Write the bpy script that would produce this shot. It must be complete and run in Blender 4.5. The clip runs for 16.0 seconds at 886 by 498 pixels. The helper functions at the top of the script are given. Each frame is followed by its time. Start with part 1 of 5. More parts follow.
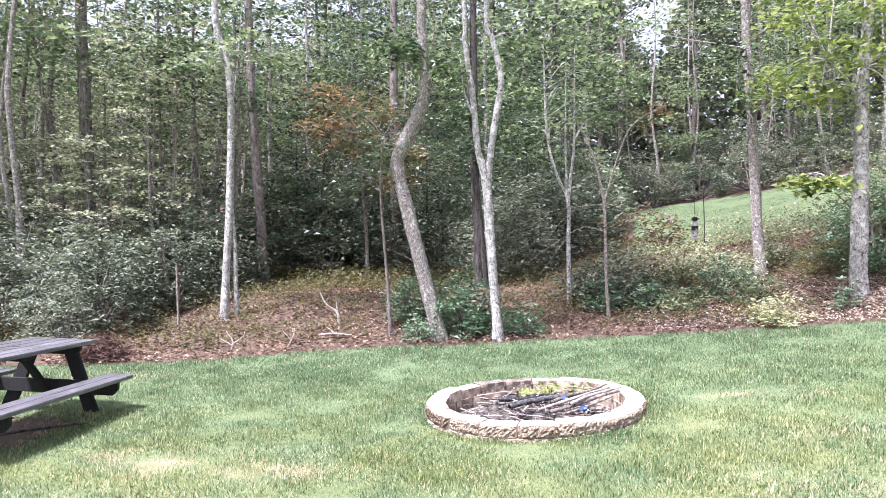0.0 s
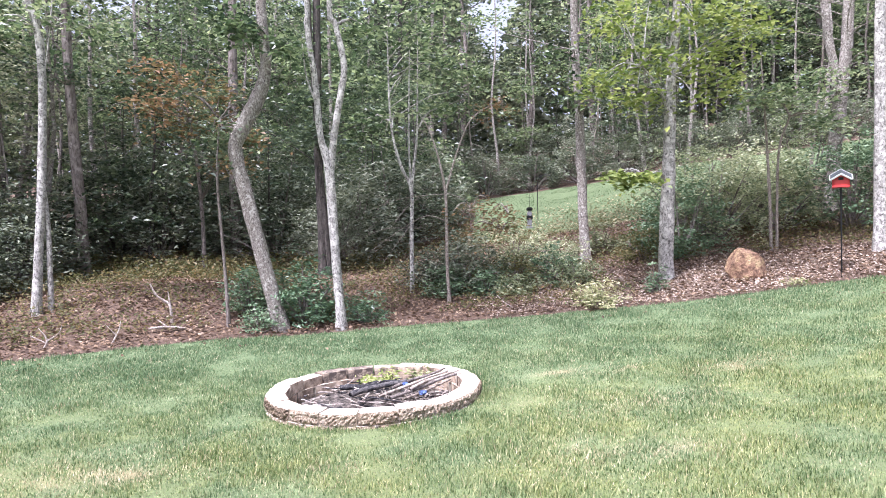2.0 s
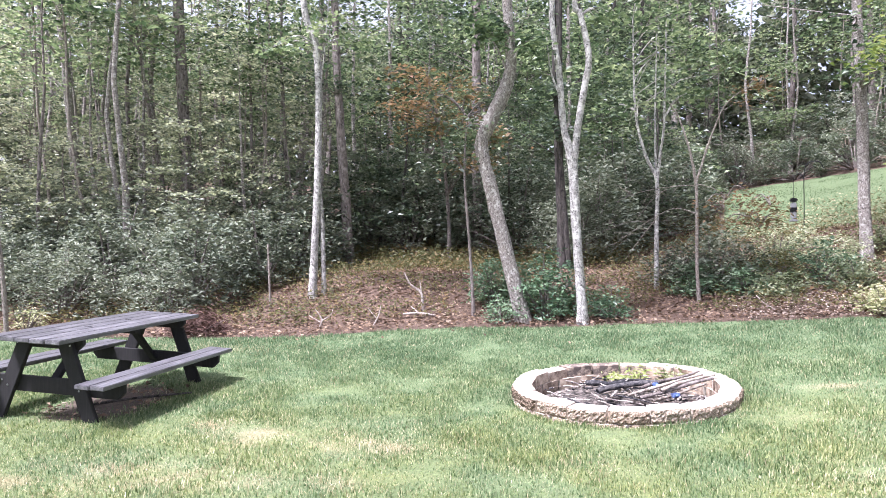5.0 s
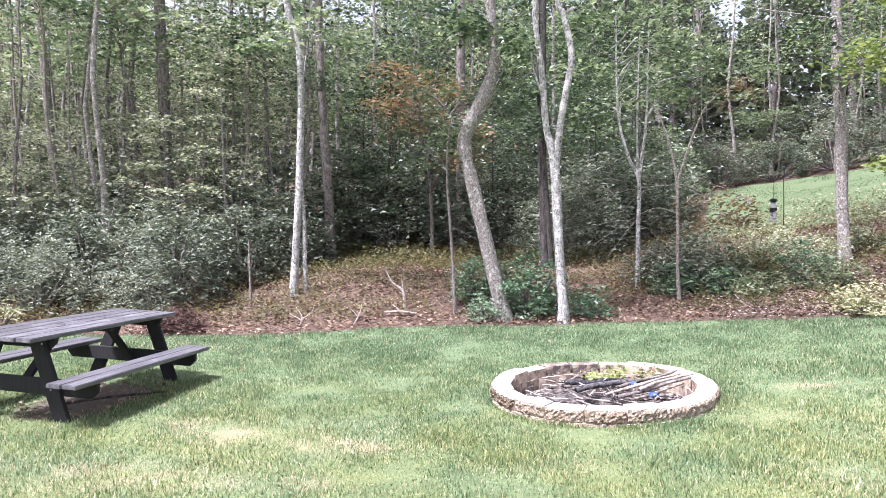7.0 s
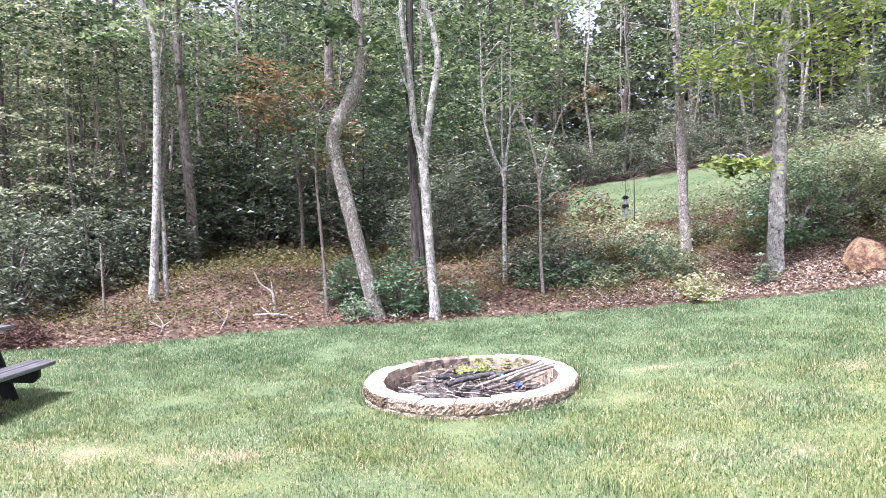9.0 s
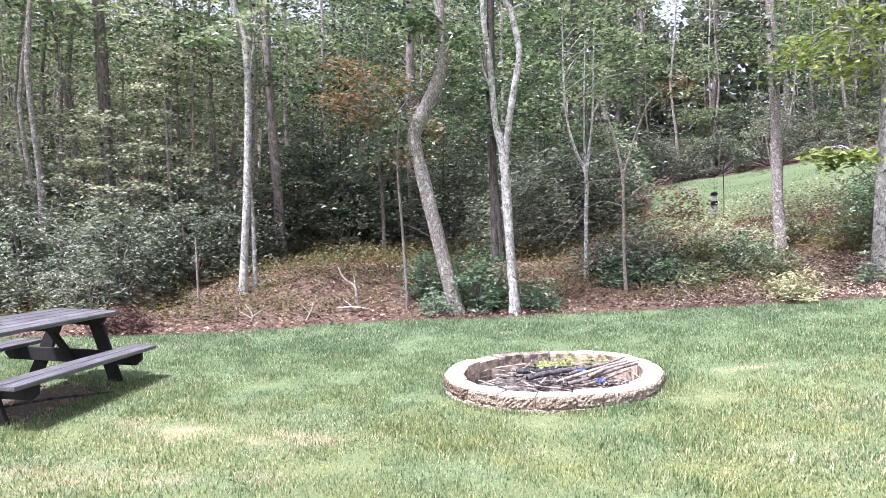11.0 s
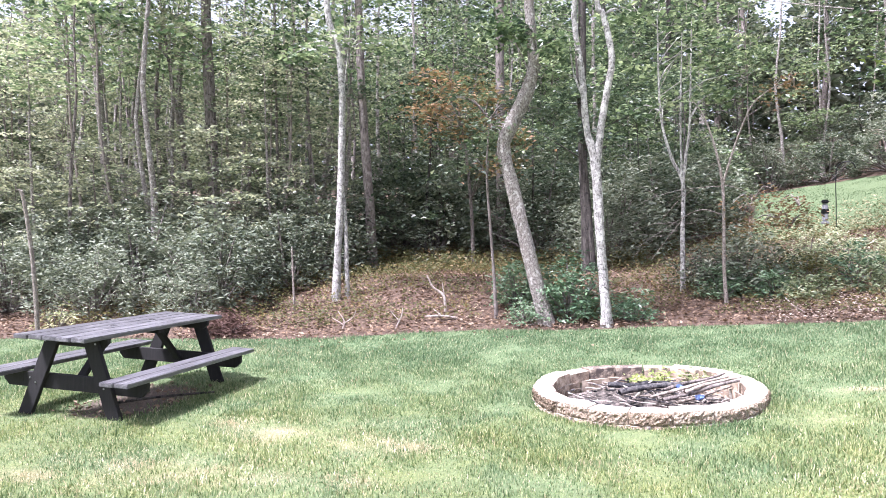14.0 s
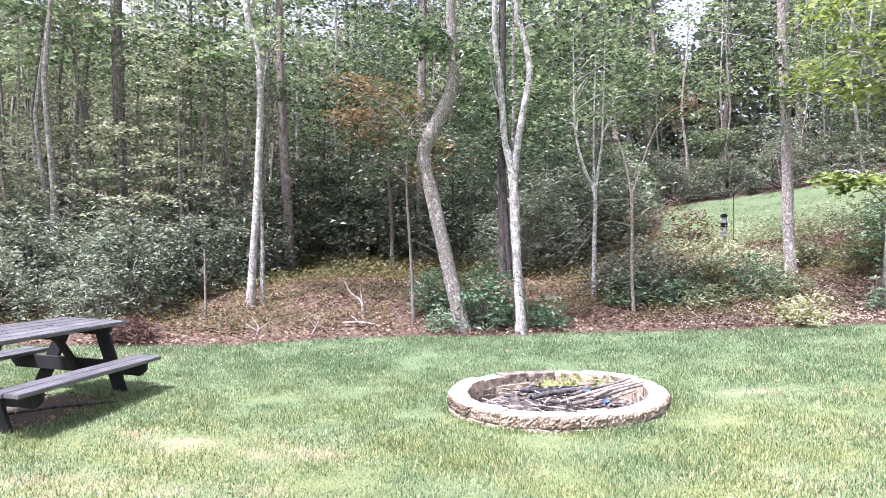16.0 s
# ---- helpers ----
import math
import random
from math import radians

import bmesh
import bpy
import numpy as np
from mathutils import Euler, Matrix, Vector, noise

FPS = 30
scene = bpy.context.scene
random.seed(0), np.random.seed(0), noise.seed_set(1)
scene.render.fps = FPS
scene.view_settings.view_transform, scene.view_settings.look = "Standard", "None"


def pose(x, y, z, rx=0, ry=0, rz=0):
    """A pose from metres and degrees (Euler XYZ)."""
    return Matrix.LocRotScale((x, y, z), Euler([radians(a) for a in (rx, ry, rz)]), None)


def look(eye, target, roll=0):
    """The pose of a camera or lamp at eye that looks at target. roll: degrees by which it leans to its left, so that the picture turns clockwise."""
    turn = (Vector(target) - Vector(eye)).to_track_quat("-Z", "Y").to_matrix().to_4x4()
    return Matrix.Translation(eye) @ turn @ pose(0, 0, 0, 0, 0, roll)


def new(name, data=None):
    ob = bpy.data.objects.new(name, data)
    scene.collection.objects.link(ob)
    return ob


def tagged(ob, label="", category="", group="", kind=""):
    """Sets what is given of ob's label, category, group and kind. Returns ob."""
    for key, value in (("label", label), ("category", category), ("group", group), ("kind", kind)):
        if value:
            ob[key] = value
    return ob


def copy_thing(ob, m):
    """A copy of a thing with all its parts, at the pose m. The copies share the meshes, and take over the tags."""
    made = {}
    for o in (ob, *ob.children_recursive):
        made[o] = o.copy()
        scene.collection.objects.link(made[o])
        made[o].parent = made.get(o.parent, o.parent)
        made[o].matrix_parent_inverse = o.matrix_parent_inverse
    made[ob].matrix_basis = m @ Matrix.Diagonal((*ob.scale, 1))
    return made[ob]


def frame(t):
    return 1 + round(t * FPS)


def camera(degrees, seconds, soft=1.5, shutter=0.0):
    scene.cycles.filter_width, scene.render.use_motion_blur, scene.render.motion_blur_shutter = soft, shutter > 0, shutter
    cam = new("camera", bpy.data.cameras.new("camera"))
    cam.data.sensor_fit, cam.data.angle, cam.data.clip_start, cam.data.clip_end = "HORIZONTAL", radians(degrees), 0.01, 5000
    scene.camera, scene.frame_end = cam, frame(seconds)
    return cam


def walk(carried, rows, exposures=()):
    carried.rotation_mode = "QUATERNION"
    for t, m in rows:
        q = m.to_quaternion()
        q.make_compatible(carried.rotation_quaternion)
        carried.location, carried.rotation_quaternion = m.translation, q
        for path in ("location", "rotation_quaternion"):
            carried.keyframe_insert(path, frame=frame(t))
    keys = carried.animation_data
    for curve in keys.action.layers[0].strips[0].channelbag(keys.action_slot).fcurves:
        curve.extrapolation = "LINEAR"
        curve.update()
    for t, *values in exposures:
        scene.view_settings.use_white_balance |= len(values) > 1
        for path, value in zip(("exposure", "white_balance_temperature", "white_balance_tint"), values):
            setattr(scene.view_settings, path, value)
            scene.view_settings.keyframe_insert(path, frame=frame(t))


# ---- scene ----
cam = camera(67.5, 16.0, soft=0.9)
PATH = [
    (0, (0.137, 0.160, 1.509), (0.100, 2.159, 1.547), -0.51),
    (0.5, (0.149, 0.141, 1.519), (0.218, 2.139, 1.574), -0.60),
    (1, (0.174, 0.100, 1.527), (0.426, 2.084, 1.544), -0.61),
    (1.5, (0.193, 0.104, 1.526), (0.559, 2.071, 1.528), -0.64),
    (2, (0.192, 0.113, 1.524), (0.610, 2.068, 1.519), -0.65),
    (2.5, (0.172, 0.111, 1.516), (0.545, 2.076, 1.498), -0.87),
    (3, (0.159, 0.126, 1.511), (0.462, 2.102, 1.463), -1.81),
    (3.5, (0.121, 0.150, 1.511), (0.241, 2.146, 1.493), -1.75),
    (4, (0.085, 0.169, 1.507), (0.023, 2.167, 1.476), -0.78),
    (4.5, (0.057, 0.183, 1.506), (-0.145, 2.172, 1.469), -0.35),
    (4.7, (0.044, 0.160, 1.509), (-0.224, 2.142, 1.486), -0.14),
    (6.8, (0.086, 0.185, 1.524), (-0.185, 2.166, 1.512), 0.19),
    (7, (0.097, 0.190, 1.524), (-0.130, 2.177, 1.498), 0.28),
    (7.5, (0.116, 0.198, 1.519), (-0.029, 2.193, 1.500), 0.24),
    (8, (0.129, 0.196, 1.523), (0.065, 2.195, 1.500), -0.75),
    (8.5, (0.138, 0.181, 1.540), (0.223, 2.179, 1.504), -0.93),
    (8.7, (0.139, 0.163, 1.541), (0.291, 2.157, 1.507), -0.73),
    (10.8, (0.103, 0.150, 1.468), (0.087, 2.149, 1.435), -0.42),
    (11, (0.105, 0.159, 1.466), (0.022, 2.157, 1.435), -0.43),
    (11.5, (0.095, 0.176, 1.461), (-0.100, 2.167, 1.447), 0.10),
    (12, (0.104, 0.176, 1.457), (-0.098, 2.166, 1.454), 0.09),
    (12.5, (0.108, 0.177, 1.463), (-0.071, 2.169, 1.435), 0.06),
    (13, (0.102, 0.180, 1.455), (-0.124, 2.168, 1.425), -0.52),
    (13.5, (0.100, 0.191, 1.456), (-0.232, 2.163, 1.440), -0.09),
    (14, (0.104, 0.187, 1.460), (-0.245, 2.157, 1.459), -0.18),
    (14.5, (0.107, 0.173, 1.464), (-0.240, 2.143, 1.480), 0.09),
    (15, (0.108, 0.170, 1.466), (-0.225, 2.142, 1.477), -0.21),
    (15.5, (0.124, 0.171, 1.468), (-0.102, 2.158, 1.478), 0.08),
    (16, (0.135, 0.158, 1.466), (0.024, 2.155, 1.485), 0.68),
]
walk(cam, [(t, look(eye, target, roll)) for t, eye, target, roll in PATH],
     [(0, 1.76, 5850, 24), (1, 1.64, 5850, 24), (3, 1.52, 5850, 24), (4.5, 1.66, 5850, 24), (7, 1.73, 5850, 24), (8.5, 1.71, 5850, 24), (11, 1.68, 5850, 24), (12.5, 1.78, 5850, 24), (14, 1.86, 5850, 24), (16, 1.86, 5850, 24)])


# ---- light ----
world = bpy.data.worlds.new("sky")
world.use_nodes = True
scene.world = world
wn = world.node_tree.nodes
sky = wn.new("ShaderNodeTexSky")
sky.sky_type, sky.sun_disc = "NISHITA", False
sky.sun_elevation, sky.sun_rotation = radians(63), radians(231)
sky.air_density, sky.dust_density, sky.ozone_density = 0.7, 6.0, 1.0
wn["Background"].inputs["Strength"].default_value = 0.115
veil = wn.new("ShaderNodeMix")  # thin even cloud over the whole sky
veil.data_type = "RGBA"
veil.inputs["Factor"].default_value, veil.inputs["B"].default_value = 0.6, (3.9, 4.0, 4.2, 1)
world.node_tree.links.new(sky.outputs[0], veil.inputs["A"])
world.node_tree.links.new(veil.outputs["Result"], wn["Background"].inputs["Color"])
sun = new("sun", bpy.data.lights.new("sun", "SUN"))
sun.data.energy, sun.data.angle, sun.data.color = 4.2, radians(8), (1.0, 0.98, 0.95)
sun.matrix_world = look((-7.2, -5.8, 18.5), (0, 0, 0))

# ---- materials ----


def material(name, rough=0.8, metal=0.0):
    m = bpy.data.materials.new(name)
    m.use_nodes = True
    b = m.node_tree.nodes["Principled BSDF"]
    b.inputs["Roughness"].default_value, b.inputs["Metallic"].default_value = rough, metal
    return m, m.node_tree.nodes, m.node_tree.links, b


def noise_node(n, l, scale, detail=4.0, rough=0.6, vec=None):
    t = n.new("ShaderNodeTexNoise")
    t.inputs["Scale"].default_value, t.inputs["Detail"].default_value, t.inputs["Roughness"].default_value = scale, detail, rough
    if vec is not None:
        l.new(vec, t.inputs["Vector"])
    return t.outputs["Fac"]


def ramp(n, l, fac, stops):
    r = n.new("ShaderNodeValToRGB")
    while len(r.color_ramp.elements) < len(stops):
        r.color_ramp.elements.new(0.5)
    for e, (p, c) in zip(r.color_ramp.elements, stops):
        e.position, e.color = p, (*c, 1)
    l.new(fac, r.inputs["Fac"])
    return r.outputs["Color"]


def mix(n, l, fac, a, b, kind="MIX"):
    x = n.new("ShaderNodeMix")
    x.data_type, x.blend_type = "RGBA", kind
    for sock, v in ((x.inputs["Factor"], fac), (x.inputs["A"], a), (x.inputs["B"], b)):
        if isinstance(v, (int, float)):
            sock.default_value = v
        elif isinstance(v, tuple):
            sock.default_value = (*v, 1)
        else:
            l.new(v, sock)
    return x.outputs["Result"]


def maths(n, l, op, a, b=0.0):
    x = n.new("ShaderNodeMath")
    x.operation = op
    for sock, v in ((x.inputs[0], a), (x.inputs[1], b)):
        if isinstance(v, (int, float)):
            sock.default_value = v
        else:
            l.new(v, sock)
    return x.outputs[0]


def bump(n, l, b, height, strength=0.4, distance=0.02):
    x = n.new("ShaderNodeBump")
    x.inputs["Strength"].default_value, x.inputs["Distance"].default_value = strength, distance
    l.new(height, x.inputs["Height"])
    l.new(x.outputs[0], b.inputs["Normal"])


def leaf_material(name, stops, rough=0.5, through_light=0.45, gloss=0.3):
    """Leaves vary leaf by leaf and plant by plant, and let some light through."""
    m, n, l, b = material(name, rough)
    geo, info = n.new("ShaderNodeNewGeometry"), n.new("ShaderNodeObjectInfo")
    big = noise_node(n, l, 0.9, 3.0, 0.6, geo.outputs["Position"])
    f = maths(n, l, "ADD", maths(n, l, "MULTIPLY", geo.outputs["Random Per Island"], 0.5),
              maths(n, l, "ADD", maths(n, l, "MULTIPLY", info.outputs["Random"], 0.22), maths(n, l, "MULTIPLY", maths(n, l, "SUBTRACT", big, 0.3), 0.75)))
    c = ramp(n, l, f, stops)
    l.new(c, b.inputs["Base Color"])
    b.inputs["Specular IOR Level"].default_value = gloss
    tr = n.new("ShaderNodeBsdfTranslucent")
    l.new(mix(n, l, 1.0, c, (1.0, 1.0, 0.8), "MULTIPLY"), tr.inputs["Color"])
    sh = n.new("ShaderNodeMixShader")
    sh.inputs[0].default_value = through_light
    l.new(b.outputs[0], sh.inputs[1])
    l.new(tr.outputs[0], sh.inputs[2])
    l.new(sh.outputs[0], n["Material Output"].inputs["Surface"])
    return m


def bark_material(name, dark, mid, pale, patch=0.5, scale=9.0, stretch=0.25):
    m, n, l, b = material(name, 0.9)
    co = n.new("ShaderNodeTexCoord")
    mp = n.new("ShaderNodeMapping")
    mp.inputs["Scale"].default_value = (1, 1, stretch)
    l.new(co.outputs["Object"], mp.inputs["Vector"])
    fine = noise_node(n, l, scale * 4, 6.0, 0.7, mp.outputs[0])
    spots = noise_node(n, l, scale, 5.0, 0.65, co.outputs["Object"])
    c = ramp(n, l, fine, [(0.34, dark), (0.48, mid), (0.7, pale)])
    c = mix(n, l, ramp(n, l, spots, [(patch, (0, 0, 0)), (patch + 0.08, (1, 1, 1))]), c, pale)
    marks = noise_node(n, l, scale * 1.7, 4.0, 0.7, co.outputs["Object"])
    c = mix(n, l, ramp(n, l, marks, [(0.36, (1, 1, 1)), (0.42, (0, 0, 0))]), c, dark)
    l.new(c, b.inputs["Base Color"])
    bump(n, l, b, fine, 0.9, 0.03)
    return m


M_BIRCH = bark_material("pale_bark", (0.075, 0.07, 0.064), (0.29, 0.275, 0.26), (0.56, 0.54, 0.51), 0.5, 11.0, 0.5)
M_GREYBARK = bark_material("grey_bark", (0.06, 0.05, 0.043), (0.22, 0.19, 0.17), (0.5, 0.475, 0.44), 0.54, 16.0, 0.45)
M_BROWNBARK = bark_material("brown_bark", (0.05, 0.041, 0.037), (0.17, 0.143, 0.13), (0.32, 0.285, 0.265), 0.56, 7.0)
M_DARKBARK = bark_material("dark_bark", (0.014, 0.012, 0.011), (0.055, 0.047, 0.042), (0.13, 0.115, 0.105), 0.62, 5.0)
M_TWIG = bark_material("bare_twig", (0.09, 0.075, 0.06), (0.25, 0.21, 0.18), (0.42, 0.38, 0.34), 0.55, 20.0)

M_DEADWOOD = bark_material("bleached_wood", (0.22, 0.17, 0.15), (0.42, 0.355, 0.32), (0.6, 0.54, 0.5), 0.52, 20.0)

M_LEAF = leaf_material("forest_leaf", [(0.15, (0.026, 0.048, 0.029)), (0.36, (0.09, 0.142, 0.078)), (0.58, (0.22, 0.29, 0.165)), (0.8, (0.41, 0.47, 0.295)), (1.0, (0.61, 0.63, 0.47))], 0.36, 0.45, 0.5)
# paler forest leaf: brightness of the lit left edge is put into its colour
M_LEAFSUNLIT = leaf_material("sunlit_forest_leaf", [(0.12, (0.045, 0.062, 0.045)), (0.35, (0.16, 0.19, 0.135)), (0.58, (0.36, 0.385, 0.27)), (0.8, (0.58, 0.59, 0.45)), (1.0, (0.74, 0.73, 0.62))], 0.36, 0.45, 0.6)
# distance haze is put into this greyer leaf of the far woods
M_FARLEAF = leaf_material("hazy_far_leaf", [(0.12, (0.05, 0.066, 0.05)), (0.4, (0.13, 0.155, 0.115)), (0.7, (0.26, 0.285, 0.215)), (1.0, (0.46, 0.475, 0.4))])
# forest shade is put into this darker leaf; one sapling is simply dull green
M_LEAFDARK = leaf_material("shaded_dark_leaf", [(0.1, (0.015, 0.027, 0.018)), (0.42, (0.05, 0.078, 0.05)), (0.7, (0.125, 0.165, 0.105)), (1.0, (0.32, 0.36, 0.25))], 0.38, 0.4, 0.5)
M_LEAFBRIGHT = leaf_material("bright_leaf", [(0.1, (0.1, 0.15, 0.04)), (0.4, (0.25, 0.32, 0.1)), (0.7, (0.44, 0.48, 0.2)), (1.0, (0.64, 0.63, 0.36))], 0.45, 0.5)
M_LEAFRUST = leaf_material("rusty_leaf", [(0.05, (0.06, 0.065, 0.035)), (0.35, (0.16, 0.14, 0.07)), (0.65, (0.3, 0.19, 0.12)), (1.0, (0.46, 0.33, 0.24))])
M_RHODO = leaf_material("leathery_leaf", [(0.12, (0.045, 0.06, 0.044)), (0.4, (0.145, 0.175, 0.125)), (0.7, (0.3, 0.325, 0.25)), (1.0, (0.5, 0.52, 0.43))], 0.55, 0.25, 0.2)
M_SHRUB = leaf_material("shrub_leaf", [(0.1, (0.04, 0.08, 0.048)), (0.4, (0.11, 0.185, 0.105)), (0.7, (0.2, 0.29, 0.17)), (1.0, (0.36, 0.44, 0.3))], 0.4, 0.2, 0.4)
M_LAUREL = leaf_material("laurel_leaf", [(0.1, (0.04, 0.06, 0.035)), (0.34, (0.17, 0.22, 0.125)), (0.62, (0.4, 0.44, 0.28)), (0.85, (0.62, 0.62, 0.47)), (1.0, (0.74, 0.7, 0.6))], 0.36, 0.4, 0.5)
M_VARIEG = leaf_material("variegated_leaf", [(0.15, (0.12, 0.17, 0.06)), (0.45, (0.36, 0.37, 0.2)), (0.7, (0.58, 0.55, 0.36)), (1.0, (0.76, 0.73, 0.58))], 0.5, 0.25)
M_COVER = leaf_material("ground_cover_leaf", [(0.1, (0.045, 0.062, 0.03)), (0.4, (0.13, 0.138, 0.062)), (0.65, (0.22, 0.19, 0.095)), (0.85, (0.29, 0.185, 0.1)), (1.0, (0.45, 0.34, 0.22))])
M_LITTER = leaf_material("fallen_leaf", [(0.15, (0.05, 0.033, 0.022)), (0.4, (0.15, 0.095, 0.062)), (0.65, (0.27, 0.19, 0.13)), (0.85, (0.44, 0.355, 0.28)), (1.0, (0.64, 0.57, 0.5))], 0.7, 0.1)
M_PALELITTER = leaf_material("bleached_leaf", [(0.1, (0.14, 0.1, 0.08)), (0.45, (0.34, 0.27, 0.225)), (0.75, (0.5, 0.43, 0.375)), (1.0, (0.68, 0.62, 0.57))], 0.7, 0.1)
M_HILLFOOT = leaf_material("hill_foot_leaf", [(0.1, (0.09, 0.11, 0.05)), (0.4, (0.26, 0.24, 0.14)), (0.7, (0.42, 0.36, 0.25)), (1.0, (0.6, 0.54, 0.42))], 0.6, 0.2)
M_DEADBRUSH = leaf_material("dead_brush", [(0.05, (0.035, 0.02, 0.016)), (0.5, (0.095, 0.052, 0.042)), (1.0, (0.2, 0.13, 0.11))], 0.8, 0.1)


def grass_material(name, blades):
    m, n, l, b = material(name, 0.6)
    geo = n.new("ShaderNodeNewGeometry")
    dry = n.new("ShaderNodeAttribute")
    dry.attribute_name = "dry"
    big = noise_node(n, l, 0.55, 4.0, 0.6, geo.outputs["Position"])
    mid = noise_node(n, l, 3.5, 5.0, 0.7, geo.outputs["Position"])
    rnd = geo.outputs["Random Per Island"] if blades else noise_node(n, l, 60.0, 4.0, 0.8, geo.outputs["Position"])
    f = maths(n, l, "ADD", maths(n, l, "MULTIPLY", rnd, 0.5), maths(n, l, "ADD", maths(n, l, "MULTIPLY", big, 0.35), maths(n, l, "MULTIPLY", maths(n, l, "SUBTRACT", mid, 0.12), 0.5)))
    green = ramp(n, l, f, [(0.2, (0.032, 0.07, 0.033)), (0.45, (0.078, 0.142, 0.068)), (0.7, (0.168, 0.24, 0.122)), (1.0, (0.44, 0.5, 0.335))])
    warm = noise_node(n, l, 1.3, 3.0, 0.55, geo.outputs["Position"])
    sep = n.new("ShaderNodeSeparateXYZ")
    l.new(geo.outputs["Position"], sep.inputs[0])
    # tree shade on the lawn's far strip, put into the grass colour along Y
    sunlit_lawn = ramp(n, l, maths(n, l, "MULTIPLY", maths(n, l, "ADD", sep.outputs["Y"], maths(n, l, "MULTIPLY", big, 1.5)), 0.1), [(0.55, (1, 1, 1)), (0.95, (0.0, 0.0, 0.0))])
    yellow = mix(n, l, 1.0, ramp(n, l, warm, [(0.36, (0.25, 0.25, 0.25)), (0.6, (1, 1, 1))]), sunlit_lawn, "MULTIPLY")
    green = mix(n, l, yellow, mix(n, l, 1.0, green, (0.96, 1.0, 0.95), "MULTIPLY"), mix(n, l, 1.0, green, (1.38, 1.14, 0.82), "MULTIPLY"))
    straw = ramp(n, l, f, [(0.2, (0.28, 0.205, 0.11)), (0.6, (0.5, 0.4, 0.25)), (1.0, (0.72, 0.63, 0.46))])
    d = maths(n, l, "ADD", dry.outputs["Fac"], maths(n, l, "MULTIPLY", maths(n, l, "SUBTRACT", rnd, 0.5), 0.7))
    c = mix(n, l, ramp(n, l, d, [(0.25, (0, 0, 0)), (0.7, (1, 1, 1))]), green, straw)
    return m, n, l, b, geo, c, mid


def shaded_hill(n, l, c):
    """Puts the trees' shade on the hillside into its grass as a darker green."""
    a = n.new("ShaderNodeAttribute")
    a.attribute_name = "hill_shade"
    return mix(n, l, a.outputs["Fac"], c, mix(n, l, 0.8, c, (0.058, 0.1, 0.04)))


M_GRASS, n, l, b, geo, c, mid = grass_material("grass_blade", True)
c = shaded_hill(n, l, c)
l.new(c, b.inputs["Base Color"])
b.inputs["Specular IOR Level"].default_value = 0.35
tr = n.new("ShaderNodeBsdfTranslucent")
l.new(c, tr.inputs["Color"])
sh = n.new("ShaderNodeMixShader")
sh.inputs[0].default_value = 0.42
l.new(b.outputs[0], sh.inputs[1])
l.new(tr.outputs[0], sh.inputs[2])
l.new(sh.outputs[0], n["Material Output"].inputs["Surface"])

M_GROUND, n, l, b, geo, c, mid = grass_material("ground", False)
c = shaded_hill(n, l, c)
thatch = noise_node(n, l, 30.0, 5.0, 0.75, geo.outputs["Position"])
c = mix(n, l, ramp(n, l, thatch, [(0.35, (0.75, 0.75, 0.75)), (0.65, (0.1, 0.1, 0.1))]), c, (0.105, 0.12, 0.055))
zone, soil = n.new("ShaderNodeAttribute"), n.new("ShaderNodeAttribute")
zone.attribute_name, soil.attribute_name = "bed", "soil"
fine = noise_node(n, l, 45.0, 6.0, 0.75, geo.outputs["Position"])
mulch = ramp(n, l, fine, [(0.32, (0.035, 0.024, 0.018)), (0.48, (0.105, 0.068, 0.048)), (0.62, (0.205, 0.142, 0.105)), (0.75, (0.37, 0.29, 0.23))])
bare = mix(n, l, ramp(n, l, mid, [(0.42, (0, 0, 0)), (0.6, (1, 1, 1))]), mulch, (0.085, 0.052, 0.037))
edge = maths(n, l, "ADD", zone.outputs["Fac"], maths(n, l, "MULTIPLY", maths(n, l, "SUBTRACT", mid, 0.5), 0.35))
c = mix(n, l, ramp(n, l, edge, [(0.47, (0, 0, 0)), (0.53, (1, 1, 1))]), c, bare)
dirt = ramp(n, l, fine, [(0.3, (0.05, 0.037, 0.027)), (0.7, (0.17, 0.13, 0.1))])
c = mix(n, l, ramp(n, l, maths(n, l, "ADD", soil.outputs["Fac"], maths(n, l, "MULTIPLY", maths(n, l, "SUBTRACT", mid, 0.5), 0.8)), [(0.4, (0, 0, 0)), (0.6, (1, 1, 1))]), c, dirt)
l.new(c, b.inputs["Base Color"])
b.inputs["Roughness"].default_value = 0.95
bump(n, l, b, fine, 0.8, 0.03)


def stone_material(name, dark, mid_c, pale, scale, rough=0.9, depth=0.02):
    m, n, l, b = material(name, rough)
    co, info = n.new("ShaderNodeTexCoord"), n.new("ShaderNodeObjectInfo")
    a = noise_node(n, l, scale, 6.0, 0.72, co.outputs["Object"])
    f = maths(n, l, "ADD", a, maths(n, l, "MULTIPLY", maths(n, l, "SUBTRACT", info.outputs["Random"], 0.5), 0.16))
    c = ramp(n, l, f, [(0.38, dark), (0.5, mid_c), (0.62, pale)])
    l.new(c, b.inputs["Base Color"])
    bump(n, l, b, noise_node(n, l, scale * 3, 6.0, 0.75, co.outputs["Object"]), 0.8, depth)
    return m


